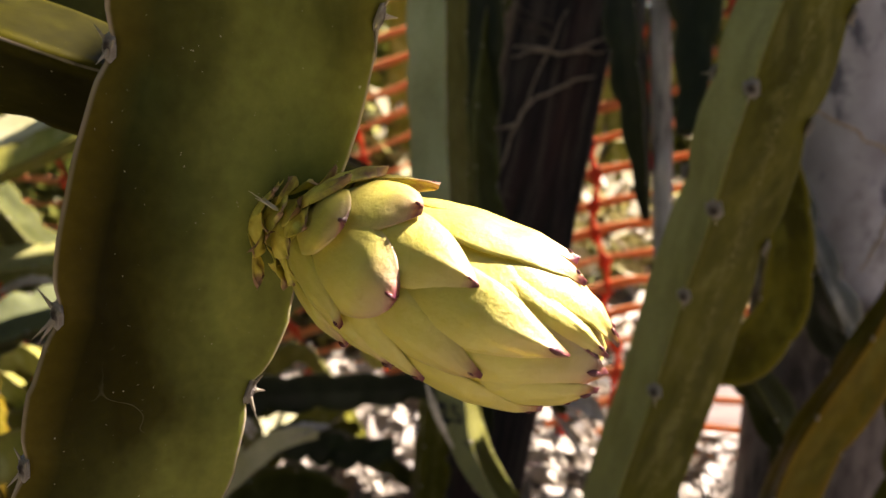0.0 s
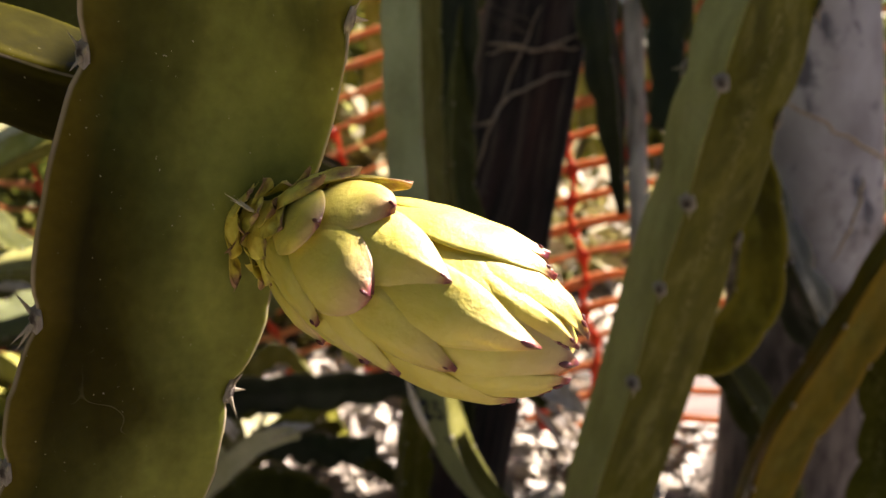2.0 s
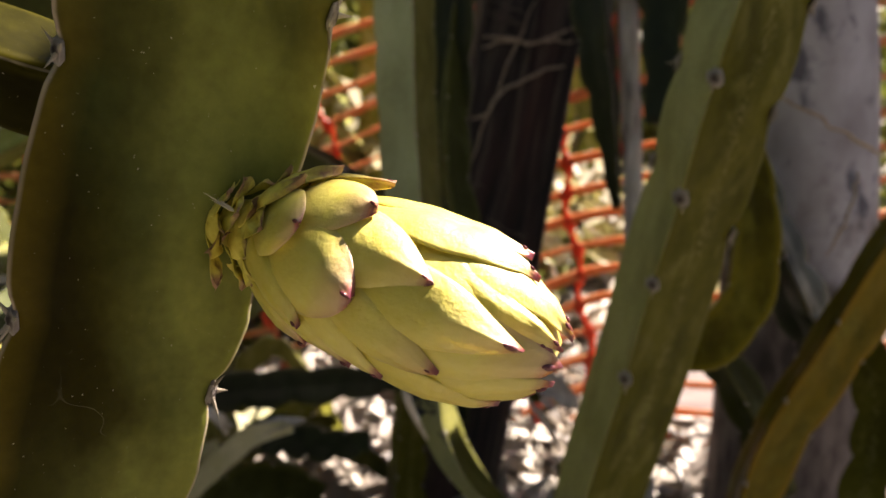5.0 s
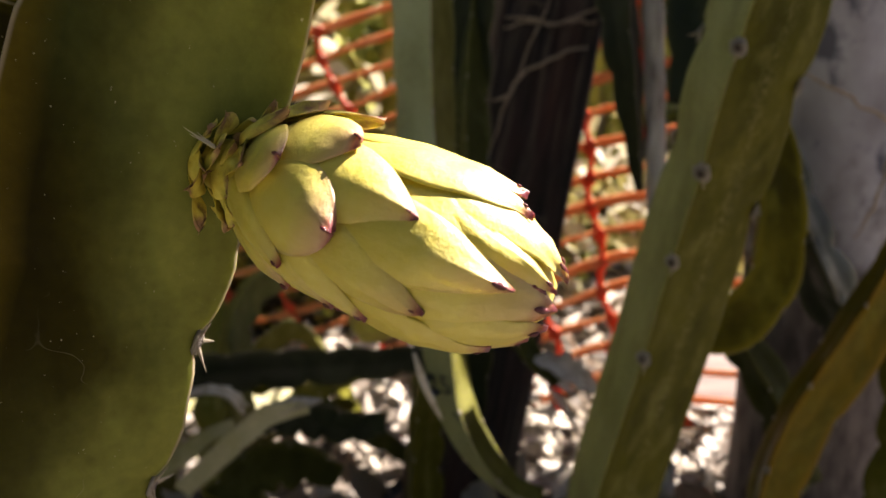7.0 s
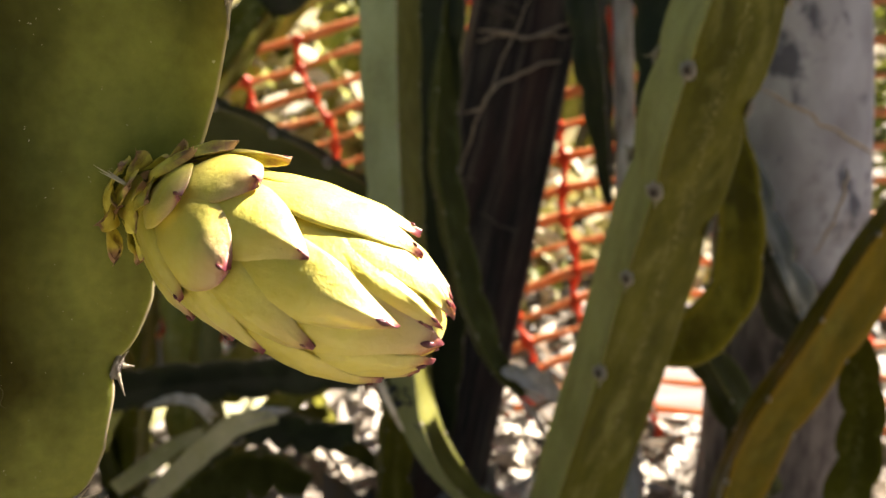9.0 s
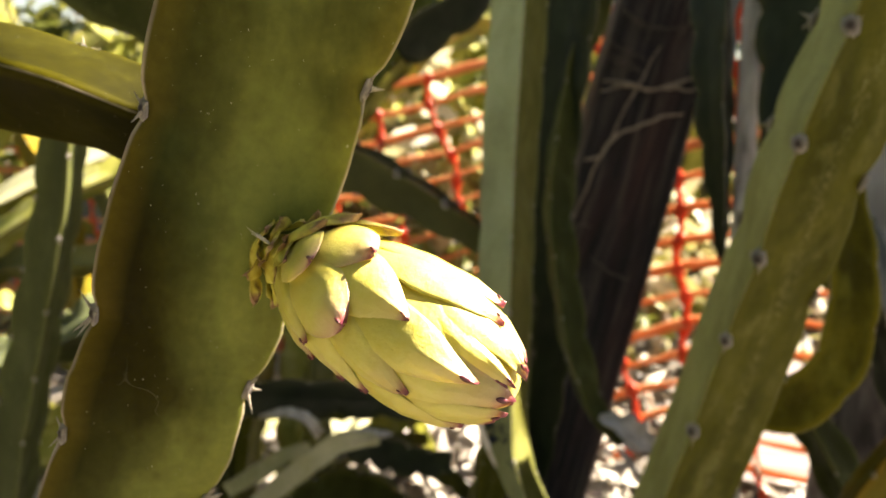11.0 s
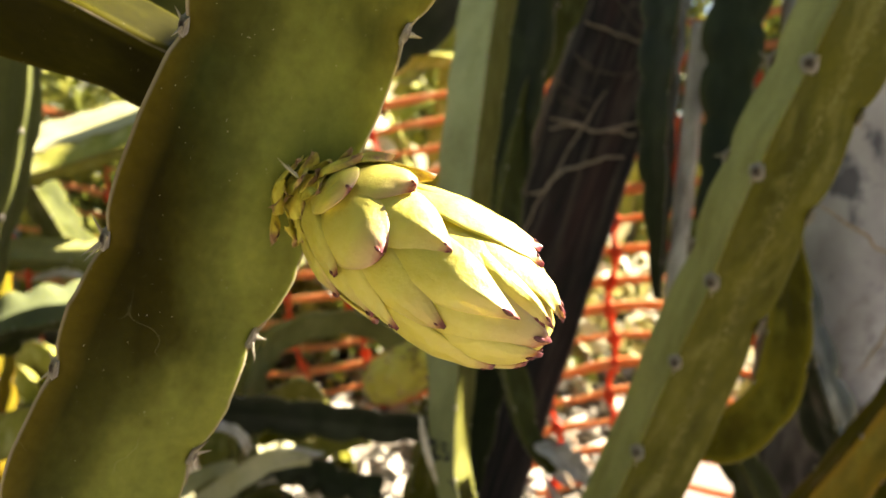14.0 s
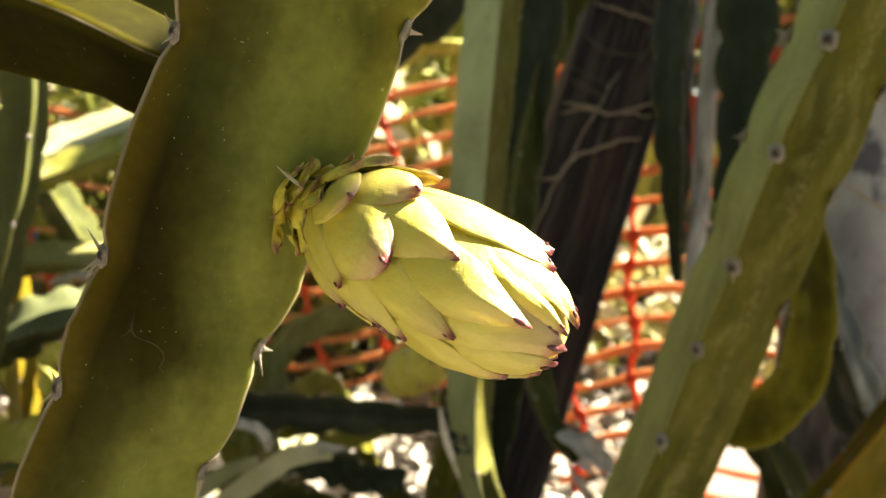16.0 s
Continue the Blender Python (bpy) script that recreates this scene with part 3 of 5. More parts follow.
hedge((-2.0, -0.9, 0), 3.5, 0.8, 4.2, 8000, 29, 0.18, CROWN, "unseen leafy shrubs added to block sky light", 70)
hedge((3.6, -1.6, 0), 3.5, 0.8, 1.8, 3000, 30, 0.15, CROWN, "unseen leafy shrubs added to block sky light", -70)
hedge((0.0, -1.9, 0), 5.0, 0.8, 4.4, 12000, 31, 0.18, CROWN, "unseen leafy shrubs added to block sky light")


# ---- orange barrier net ----
def net():
    base = thing("barrier_net", (0, 2.75, 0), "sagging orange plastic barrier netting behind the post", "barrier net")
    rng = np.random.default_rng(5)

    def at(x, z):
        y = 0.02 - 0.56 * (lambda k: k * k * (3 - 2 * k))(min(1.0, max(0.0, (x + 0.12) / 0.40))) - 0.5 * min(0.2, max(0.0, x - 0.6)) + 0.10 * noise.noise((x * 1.1, z * 1.5, 3.0)) + 0.03 * noise.noise((x * 5, z * 5, 8.0))
        sag = 0.30 * math.tanh((x - 0.05) / 0.7)
        return np.array([x, y, z + sag + 0.05 * noise.noise((x * 1.2, 5.0, z * 0.7)) + 0.012 * noise.noise((x * 6, 1.0, z * 6))])

    def ribbon(name, pts, half, thick, mat, flat):
        path, length = spline(pts, len(pts) * 3)
        t, u, w = frames_along(path, (0, -1, 0.15))
        h = np.interp(np.linspace(0, 1, len(path)), np.linspace(0, 1, len(half)), half)[:, None]
        a, b = w * h, u * thick
        rings = np.stack([path + a + b * 0.3, path + a * 0.6 + b, path - a * 0.6 + b, path - a + b * 0.3, path - a * 0.6 - b, path + a * 0.6 - b], 1)
        put(name, mesh(name, *loft(rings), mat), base)

    for j in range(19):
        z = -0.33 + 0.088 * j
        ribbon("strand", [at(x, z) for x in np.linspace(-2.3, 1.5, 40)], 0.0115 * (1 + 0.2 * rng.standard_normal(40)), 0.0026, NET, 1)
    for x in (-2.2, -2.0, -1.8, -1.6, -1.4, -1.2, -1.0, -0.82, -0.64, -0.42, -0.22, 0.10, 0.275, 0.43, 0.60, 0.79, 0.97, 1.15, 1.33):
        zs = np.linspace(-0.34, 1.27, 60)
        pts = [at(x + 0.03 * noise.noise((x * 3, z * 7, 2.0)) - (0.15 * (z - 0.45) if x > 0 else 0.34 * (z - 0.75)), z) + np.array([0, -0.004, 0]) for z in zs]
        from_knot = (np.linspace(-0.34, 1.27, 180) + 0.33) / 0.088
        from_knot = np.abs(from_knot - np.round(from_knot))
        ribbon("band", pts, 0.0075 + 0.0130 * np.exp(-((from_knot / 0.2) ** 2)), 0.003, NET_RED, 0)


net()


# ---- old timber post ----
def post():
    base = thing("timber_post", (0.16, 2.03, -0.05), "dark weathered timber post leaning among cactus stems", "post")
    n = 70
    rings = []
    outline = [(-0.125, -0.05), (-0.118, -0.06), (-0.06, -0.063), (0.0, -0.062), (0.06, -0.063), (0.112, -0.06), (0.125, -0.05), (0.127, 0.0), (0.125, 0.055), (0.112, 0.065), (0, 0.065), (-0.115, 0.065), (-0.125, 0.05)]
    for i in range(n):
        z = i / (n - 1) * 2.3
        rings.append([(x * (1 + 0.02 * noise.noise((x * 20, z * 3, 1))) + 0.004 * noise.noise((z * 6, x * 9, 4)), y + 0.006 * noise.noise((x * 30, z * 2.2, 9)), z) for x, y in outline])
    put("timber", mesh("timber", *loft(np.array(rings)), WOOD, smooth=False), base)
    base.matrix_basis = POST
    return base


FOOT, HEAD = Vector((0.0335, 1.8399, 0.0433)), Vector((0.2995, 2.1599, 1.2759))
LEAN_AXIS = (HEAD - FOOT).normalized()
FRONT = Vector((0.12, -1, 0.0)).normalized()
right = LEAN_AXIS.cross(FRONT).normalized() * -1
FRONT = right.cross(LEAN_AXIS)
POST = Matrix.Translation(FOOT - LEAN_AXIS * 0.35 - FRONT * 0.06) @ Matrix((right, -FRONT, LEAN_AXIS)).transposed().to_4x4()
post()


def root(points, r, seed, label="thin tan aerial root clinging to the timber post"):
    path, length = spline(points, 12)
    path[1:-1] += np.random.default_rng(seed).normal(0, 0.0022, (10, 3)) * (1, 0.2, 1)
    me = tube_mesh("aerial_root", path, [r * 0.5, r, r * 0.8, r, r * 0.45], ROOT if r > 0.0027 else ROOT_DARK, 60, 6, 0.14, seed)
    return tagged(put("aerial_root", me), label, "root", "aerial roots")


root([(0.1648, 1.9653, 1.113), (0.2333, 1.9758, 1.1079), (0.2697, 1.9794, 1.0963), (0.3285, 1.9926, 1.1106), (0.3805, 2.0065, 1.1328)], 0.0042, 1)
root([(0.1611, 1.9592, 1.0888), (0.226, 1.9735, 1.103), (0.2697, 1.9798, 1.0983), (0.3359, 1.9918, 1.1015), (0.382, 1.9997, 1.1017)], 0.0036, 2)
root([(0.1335, 1.918, 0.928), (0.1751, 1.9285, 0.9435), (0.204, 1.9449, 0.9939), (0.2403, 1.9533, 1.0035), (0.2841, 1.9659, 1.0264), (0.358, 1.9825, 1.0439)], 0.0046, 3)
root([(0.2919, 2.0062, 1.1978), (0.2551, 1.9824, 1.1206), (0.2113, 1.9544, 1.03), (0.1823, 1.9337, 0.9607), (0.1462, 1.9088, 0.8781), (0.1196, 1.884, 0.789)], 0.0028, 4)
root([(0.1637, 1.8724, 0.7049), (0.2104, 1.8737, 0.6756), (0.2612, 1.8779, 0.6564)], 0.0022, 5)
root([(0.121, 1.8811, 0.7752), (0.1388, 1.8853, 0.7802), (0.1617, 1.8875, 0.7728)], 0.0018, 6)
root([(0.1757, 1.9798, 1.1685), (0.2189, 1.9825, 1.1481), (0.2625, 1.9881, 1.1402)], 0.0020, 7)
root([(0.2216, 2.0314, 1.3613), (0.3026, 2.0405, 1.3405), (0.3476, 2.0461, 1.3316), (0.4046, 2.0514, 1.3122)], 0.0036, 8)
root([(0.2918, 2.059, 1.4299), (0.3427, 2.0546, 1.3725), (0.396, 2.0546, 1.3326)], 0.0024, 9)
root([(0.303, 2.0563, 1.4099), (0.3629, 2.0702, 1.426), (0.4245, 2.0822, 1.4328)], 0.0022, 10)
root([(0.1969, 2.0092, 1.2822), (0.2434, 2.0109, 1.2547), (0.3143, 2.0204, 1.2434), (0.37, 2.0322, 1.2538)], 0.0020, 11)
root([(0.334, 2.0195, 1.2247), (0.3678, 2.0361, 1.2724), (0.3918, 2.0449, 1.293)], 0.0024, 12)
root([(0.1991, 2.0077, 1.2736), (0.2572, 2.0099, 1.2401), (0.3111, 2.0196, 1.2423)], 0.0018, 13)
root([(0.1808, 1.9825, 1.1766), (0.2215, 1.9847, 1.1558), (0.2537, 1.9874, 1.1435)], 0.0018, 14)
root([(0.1632, 1.987, 1.2095), (0.2178, 1.9903, 1.1832), (0.2717, 1.9954, 1.1651)], 0.0016, 15)
root([(0.5128, 1.6648, 1.3156), (0.5048, 1.6515, 1.2906), (0.5260, 1.6506, 1.2762), (0.5594, 1.6605, 1.2643)], 0.004, 9, "curled tan aerial root hanging from a cactus stem")
root([(0.6273, 1.4506, 0.9971), (0.6943, 1.4264, 0.9625), (0.7574, 1.4270, 0.9238), (0.8575, 1.4569, 0.8811)], 0.0035, 12, "thin brown vine lying across the pale trunk")
root([(0.7768, 1.4125, 0.8617), (0.7521, 1.3855, 0.7870), (0.7130, 1.3708, 0.7206)], 0.003, 13, "thin brown vine lying across the pale trunk")
pole = put("slim_pole", tube_mesh("slim_pole", [(0.5044, 1.6739, 0.0606), (0.4815, 1.7300, 0.5734), (0.4636, 1.7676, 0.9607), (0.4484, 1.8054, 1.3493)], [0.022, 0.021], POLE, 60, 16, 0.03, 3))
tagged(pole, "slim grey weathered wooden pole standing upright", "pole")

def husk(points, width, seed, label="bleached dry husk curled on the litter"):
    rng = np.random.default_rng(seed)
    path, length = spline(points, 16)
    t, u, w = frames_along(path, (0.2, -0.5, 0.85))
    rings = []
    for i in range(16):
        f = i / 15
        wd = width * math.sin(math.pi * (0.08 + 0.88 * f)) * (1 + 0.15 * rng.standard_normal())
        ring = []
        for a in np.linspace(-1, 1, 7):
            ring.append(path[i] + w[i] * a * wd + u[i] * (0.45 * wd * a * a))
        for a in np.linspace(1, -1, 7):
            ring.append(path[i] + w[i] * a * wd * 0.97 + u[i] * (0.45 * wd * a * a - 0.004))
        rings.append(ring)
    return tagged(put("dry_husk", mesh("dry_husk", *loft(np.array(rings)), DRY)), label, "dry husk", "dry husks")


# ---- cactus stems ----
# the stem that bears the bud
MAIN = [(-0.0345, 0.350, 1.237), (-0.0785, 0.351, 1.093), (-0.1258, 0.3525, 0.949), (-0.1735, 0.354, 0.805), (-0.2125, 0.365, 0.66), (-0.26, 0.42, 0.33), (-0.27, 0.48, -0.06)]
# bloom and grazing light painted on the right half of the front face
stem(MAIN, (-0.469, 0.883, 0.12), [0.0655, 0.0625, 0.0583, 0.0532, 0.0495, 0.0485, 0.0505, 0.0505, 0.050, 0.050, 0.050, 0.050, 0.050, 0.050], CACTUS_NEAR, "broad olive-green cactus stem bearing the yellow bud", scallop=0.03, lit_wax=(0.15, 1.0, 0, 1),
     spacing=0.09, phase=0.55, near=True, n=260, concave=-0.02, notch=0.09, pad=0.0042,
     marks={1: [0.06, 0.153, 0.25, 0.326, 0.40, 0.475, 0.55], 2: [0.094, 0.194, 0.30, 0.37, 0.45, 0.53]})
# the branch behind it
stem([(-0.1128, 0.4186, 1.0297), (-0.1422, 0.4138, 1.0407), (-0.1741, 0.4088, 1.051), (-0.2128, 0.3989, 1.0644), (-0.2585, 0.3883, 1.0745), (-0.3133, 0.3767, 1.0783)], (0.0, -0.97, 0.23), [0.028, 0.032, 0.034, 0.034], CACTUS_BRANCH, "olive cactus branch with a sunlit upper face", spacing=0.085, phase=0.3, near=True, n=90, notch=0.06, scallop=0.03, depth=0.56, concave=-0.05, ribs=(1,))
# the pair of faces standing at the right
# left face painted paler, as light from the left makes it
stem([(0.4872, 0.9505, 1.4845), (0.4266, 0.962, 1.2449), (0.395, 0.9645, 1.1358), (0.3613, 0.9643, 1.0198), (0.3466, 1.0015, 0.8977), (0.324, 1.0304, 0.7765), (0.3032, 1.0546, 0.6525), (0.264, 1.082, 0.4715), (0.212, 1.1145, 0.2325), (0.094, 1.25, -0.06)], (-0.469, -0.883, 0), [0.077, 0.076, 0.073, 0.071, 0.071, 0.071, 0.071, 0.070, 0.064], CACTUS, "long olive cactus stem leaning across the view", spacing=0.12, phase=0.4, n=150, concave=-0.02, notch=0.07, pad=0.011, scallop=0.045, lit_wax=(0.85, 0, 0), marks={0: [0.105, 0.225, 0.343, 0.47, 0.595, 0.72, 0.86], 1: [0.08, 0.20, 0.33, 0.46, 0.6], 2: [0.05, 0.24, 0.36, 0.5, 0.66]})
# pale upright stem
# left face painted pale with bloom and light, the right one left dark
PALE_STEM = stem([(0.0171, 1.3737, 1.5639), (-0.0025, 1.3397, 1.2816), (-0.0036, 1.2974, 1.0938), (-0.0009, 1.2680, 0.9294), (0.0109, 1.1763, 0.7456), (0.0268, 1.1356, 0.5817), (0.0388, 1.1202, 0.5260), (0.0729, 1.1019, 0.4621), (0.1175, 1.0983, 0.4152), (0.1594, 1.1029, 0.3983)], (0.15, -0.99, 0), [0.054, 0.054, 0.054, 0.054, 0.054, 0.052, 0.050, 0.046, 0.036, 0.030, 0.014], CACTUS_PALE, "pale bluish-green cactus stem standing upright", spacing=0.11, phase=0.2, n=130, pad=0.003, spines=False, notch=0.05, scallop=0.02, concave=0.02, lit_wax=(1.0, 0, 0.0), fade=(0.75, 1.0))
stem([(0.2347, 1.8078, 1.6490), (0.1320, 1.7271, 1.3004), (0.0895, 1.6872, 1.1263), (0.0731, 1.6143, 0.8894), (0.0919, 1.5628, 0.7436), (0.1252, 1.5128, 0.6018), (0.1756, 1.4783, 0.4808), (0.2300, 1.4684, 0.4244)], (-0.3, -0.95, 0), [0.048, 0.046, 0.040, 0.034, 0.036, 0.036, 0.034, 0.020], CACTUS_MID, "grey-green cactus stem hooked before the post", spacing=0.12, phase=0.1, n=90, spines=False, lit_wax=(0.25, 0, 0))
husk([(0.1859, 1.4560, 0.4780), (0.2368, 1.4385, 0.4624), (0.3058, 1.4524, 0.4133)], 0.032, 61, "bleached withered end of a cactus stem")
stem([(0.0763, 1.7303, 1.8360), (0.0743, 1.7103, 1.4955), (0.0867, 1.7039, 1.2664), (0.0802, 1.7029, 1.0893), (0.0795, 1.6961, 0.8604), (0.0993, 1.6962, 0.5131), (0.05, 1.85, -0.05)], (0.5, -0.8, 0), [0.075, 0.075, 0.065, 0.05, 0.04], CACTUS_SHADED, "dark green cactus stem in shade beside the post", spacing=0.12, phase=0.6, n=60, spines=False)
stem([(0.3672, 1.9277, 1.8477), (0.3790, 1.8518, 1.4903), (0.3873, 1.7808, 1.1559), (0.4062, 1.7417, 0.9714), (0.4311, 1.7149, 0.7488)], (0.1, -1, 0), [0.075, 0.07, 0.058, 0.045, 0.012], CACTUS_SHADED, "dark hanging cactus stem tapering to a point", spacing=0.12, phase=0.3, n=60, spines=False)
stem([(0.5052, 1.7798, 1.8252), (0.4977, 1.7011, 1.4545), (0.4985, 1.6657, 1.1914), (0.4919, 1.6407, 1.0734), (0.4733, 1.6111, 0.9340)], (0.5, -0.85, 0), [0.085, 0.08, 0.065, 0.02], CACTUS_SHADED, "dark bluish cactus stem hanging beside the pole", spacing=0.12, phase=0.8, n=60, spines=False)
# crescent and the stems round it
stem([(0.4999, 1.3283, 1.0608), (0.5128, 1.2763, 0.9237), (0.5202, 1.2390, 0.8059), (0.4990, 1.2044, 0.6984), (0.4370, 1.1812, 0.6385), (0.3599, 1.1813, 0.6343)], (0.8, -0.4, -0.4), [0.02, 0.03, 0.042, 0.048, 0.048, 0.045], CACTUS_OLIVE, "curved yellow-green cactus stem", spacing=0.09, phase=0.4, n=70, spines=False, notch=0.05, scallop=0.03)
stem([(0.8060, 1.2270, 0.8598), (0.7404, 1.2322, 0.7442), (0.6663, 1.2397, 0.5936), (0.5959, 1.2495, 0.4527), (0.5586, 1.2570, 0.3043), (0.5458, 1.2362, 0.1230), (0.5618, 1.1941, -0.1498)], (-0.55, -0.7, 0.5), [0.055, 0.054, 0.052, 0.050, 0.046, 0.044], CACTUS_YELLOW, "yellowing cactus stem slanting across the trunk", spacing=0.15, phase=0.35, n=80, scallop=0.025, notch=0.07, pad=0.004)
stem([(0.7912, 1.3841, 0.6042), (0.8209, 1.3570, 0.4871), (0.8156, 1.3302, 0.3701), (0.7802, 1.3017, 0.2433), (0.7544, 1.2728, 0.0708), (0.7483, 1.2251, -0.1830)], (0.3, -0.9, 0), [0.04, 0.045, 0.045], CACTUS, "curved olive cactus stem against the trunk", spacing=0.09, phase=0.7, n=60)
stem([(0.5870, 1.4115, 0.8914), (0.6207, 1.3829, 0.7681), (0.6642, 1.3562, 0.6542), (0.7316, 1.3482, 0.5333)], (-0.3, -0.9, 0.2), [0.03, 0.045, 0.055, 0.05], CACTUS_SHADED, "dark cactus stem lying against the pale trunk", spacing=0.10, phase=0.2, n=60, spines=False)
stem([(0.4970, 1.4071, 0.5981), (0.5726, 1.4024, 0.4919), (0.6237, 1.3787, 0.3916), (0.6511, 1.3509, 0.2714)], (-0.3, -0.9, 0.2), [0.04, 0.045, 0.045], CACTUS_MID, "dark green cactus stem running down in shade", spacing=0.10, phase=0.2, n=60, spines=False)
# behind the bud
# lower front face painted lighter, as if lit
stem([(-0.6307, 1.2505, 0.3085), (-0.5060, 1.1963, 0.8218), (-0.3988, 1.1986, 1.0194), (-0.3180, 1.2138, 0.9867), (-0.2310, 1.2473, 0.9431), (-0.1374, 1.2794, 0.8926), (-0.0373, 1.3092, 0.8303)], (0.2, -0.86, 0.42), [0.045, 0.05, 0.055, 0.06, 0.058, 0.05, 0.03], CACTUS_BRANCH, "dark green cactus branch arching behind the bud", spacing=0.095, phase=0.5, n=70, spines=False, concave=0.02, pad=0.008, lit_wax=(0.32, 0, 0))
stem([(-0.2090, 1.8066, 1.2725), (-0.3025, 1.7765, 1.1362), (-0.4078, 1.7437, 0.9886), (-0.4896, 1.7161, 0.8636), (-0.5545, 1.7282, 0.6824), (-0.6815, 1.7581, -0.1438)], (0.4, -0.9, 0), [0.055, 0.052, 0.05], CACTUS, "green cactus stem slanting down in half shade", spacing=0.12, phase=0.5, n=60, spines=False)
stem([(-0.6282, 1.4044, 0.4316), (-0.4739, 1.4115, 0.4717), (-0.3004, 1.4600, 0.4702), (-0.1255, 1.5027, 0.4610), (0.0045, 1.5435, 0.4560)], (0.1, -0.5, 0.8), [0.045, 0.045, 0.042, 0.03], CACTUS_SHADED, "dark glossy cactus stem lying level", spacing=0.09, phase=0.15, n=70, spines=False)
stem([(-0.33, 1.46, 0.372), (-0.2432, 1.47, 0.3651), (-0.1705, 1.48, 0.3446), (-0.0965, 1.49, 0.342)], (0.1, -0.6, 0.8), [0.035, 0.045, 0.03], CACTUS_SHADED, "short dark cactus joint with toothed ribs", spacing=0.05, phase=0.15, n=50, spines=False, notch=0.25)
stem([(-0.6869, 1.8965, -0.0213), (-0.5859, 1.9336, 0.0568), (-0.4830, 1.9986, 0.1224), (-0.3447, 2.0525, 0.1421)], (0, 0.5, 0.87), [0.045, 0.05, 0.04], CACTUS_SUNLIT, "pale sunlit cactus stem lying aslant", spacing=0.08, phase=0.15, n=50, spines=False, lit_wax=(0.9, 0.4, 0))
stem([(-0.8307, 1.9246, 0.0035), (-0.7558, 1.9890, 0.0649), (-0.6915, 2.0527, 0.1229), (-0.6004, 2.1101, 0.1546)], (0, 0.4, 0.9), [0.04, 0.045, 0.035], CACTUS_SUNLIT, "pale sunlit cactus stem lying aslant", spacing=0.08, phase=0.35, n=50, spines=False, lit_wax=(0.5, 0.2, 0))
stem([(-0.0329, 1.5284, 0.1113), (-0.0325, 1.5570, 0.2362), (-0.0205, 1.5880, 0.3725), (-0.0210, 1.6330, 0.4795)], (-0.3, -0.9, 0), [0.045, 0.045, 0.04], CACTUS, "green cactus stem rising from the ground", spacing=0.08, phase=0.45, n=50, spines=False)
stem([(-0.3972, 1.6200, 0.0209), (-0.4040, 1.5650, 0.4113), (-0.3811, 1.5827, 0.5540), (-0.2996, 1.6428, 0.6114), (-0.1868, 1.6977, 0.6144), (-0.0552, 1.6956, 0.5562)], (0.1, -0.8, 0.6), [0.034, 0.037, 0.037, 0.03], CACTUS, "green arching cactus stem in half shade", spacing=0.08, phase=0.45, n=50, spines=False, lit_wax=(0.5, 0.2, 0.2))
# the sun misses these two; their sunlit look is in the skin colour
stem([(-0.4573, 1.36, 0.2737), (-0.4099, 1.365, 0.3176), (-0.3466, 1.37, 0.3761), (-0.2973, 1.385, 0.4082), (-0.23, 1.41, 0.4083)], (0, -0.5, 0.87), [0.020, 0.024, 0.026, 0.024, 0.012], CACTUS_SUNLIT, "pale sunlit cactus stem lying aslant", spacing=0.06, phase=0.3, n=50, spines=False, lit_wax=(0.9, 0.4, 0.5), notch=0.05, scallop=0.03)
stem([(-0.5328, 1.4, 0.2705), (-0.4704, 1.41, 0.3139), (-0.4189, 1.42, 0.3505), (-0.377, 1.44, 0.3632)], (0, -0.3, 0.95), [0.018, 0.020, 0.012], CACTUS_SUNLIT, "thin sunlit cactus stem lying aslant", spacing=0.06, phase=0.6, n=40, spines=False, lit_wax=(0.6, 0.2, 0.2), notch=0.05, scallop=0.03)
# stands for a small curved sunlit stem; its light is in the bleached colour
husk([(-0.3987, 1.33, 0.4729), (-0.3645, 1.335, 0.4699), (-0.3417, 1.34, 0.4514), (-0.333, 1.345, 0.4235)], 0.012, 65, "bleached dry husk caught on a cactus stem")
stem([(-0.45, 1.56, 0.15), (-0.36, 1.56, 0.22), (-0.28, 1.565, 0.225), (-0.20, 1.57, 0.19)], (0.1, -0.6, 0.8), [0.05, 0.065, 0.06, 0.03], CACTUS_MID, "broad grey-green cactus joint lying in shade", spacing=0.07, phase=0.5, n=50, spines=False, notch=0.2)
stem([(-0.6428, 1.5339, 0.6195), (-0.592, 1.5172, 0.5629), (-0.5549, 1.5004, 0.5011), (-0.5219, 1.4928, 0.4187)], (0.7, -0.7, 0), [0.03, 0.04, 0.04, 0.03], CACTUS_YELLOW, "yellowed cactus joint hanging in the tangle", spacing=0.07, phase=0.35, n=40, spines=False)
# at the left
stem([(-0.5299, 0.8898, 1.0854), (-0.5300, 0.8914, 1.0119), (-0.5378, 0.8913, 0.9290), (-0.5632, 0.8975, 0.8272), (-0.5987, 0.9105, 0.7036), (-0.6399, 0.9187, 0.5430), (-0.6827, 0.9238, 0.2689), (-0.7106, 0.9079, -0.1969)], (0.66, -0.74, 0.1), [0.030, 0.036, 0.039, 0.040, 0.040], CACTUS_MID, "green cactus stem standing aslant", spacing=0.10, phase=0.9, n=70, lit_wax=(0.3, 0, 0.15), pad=0.004)
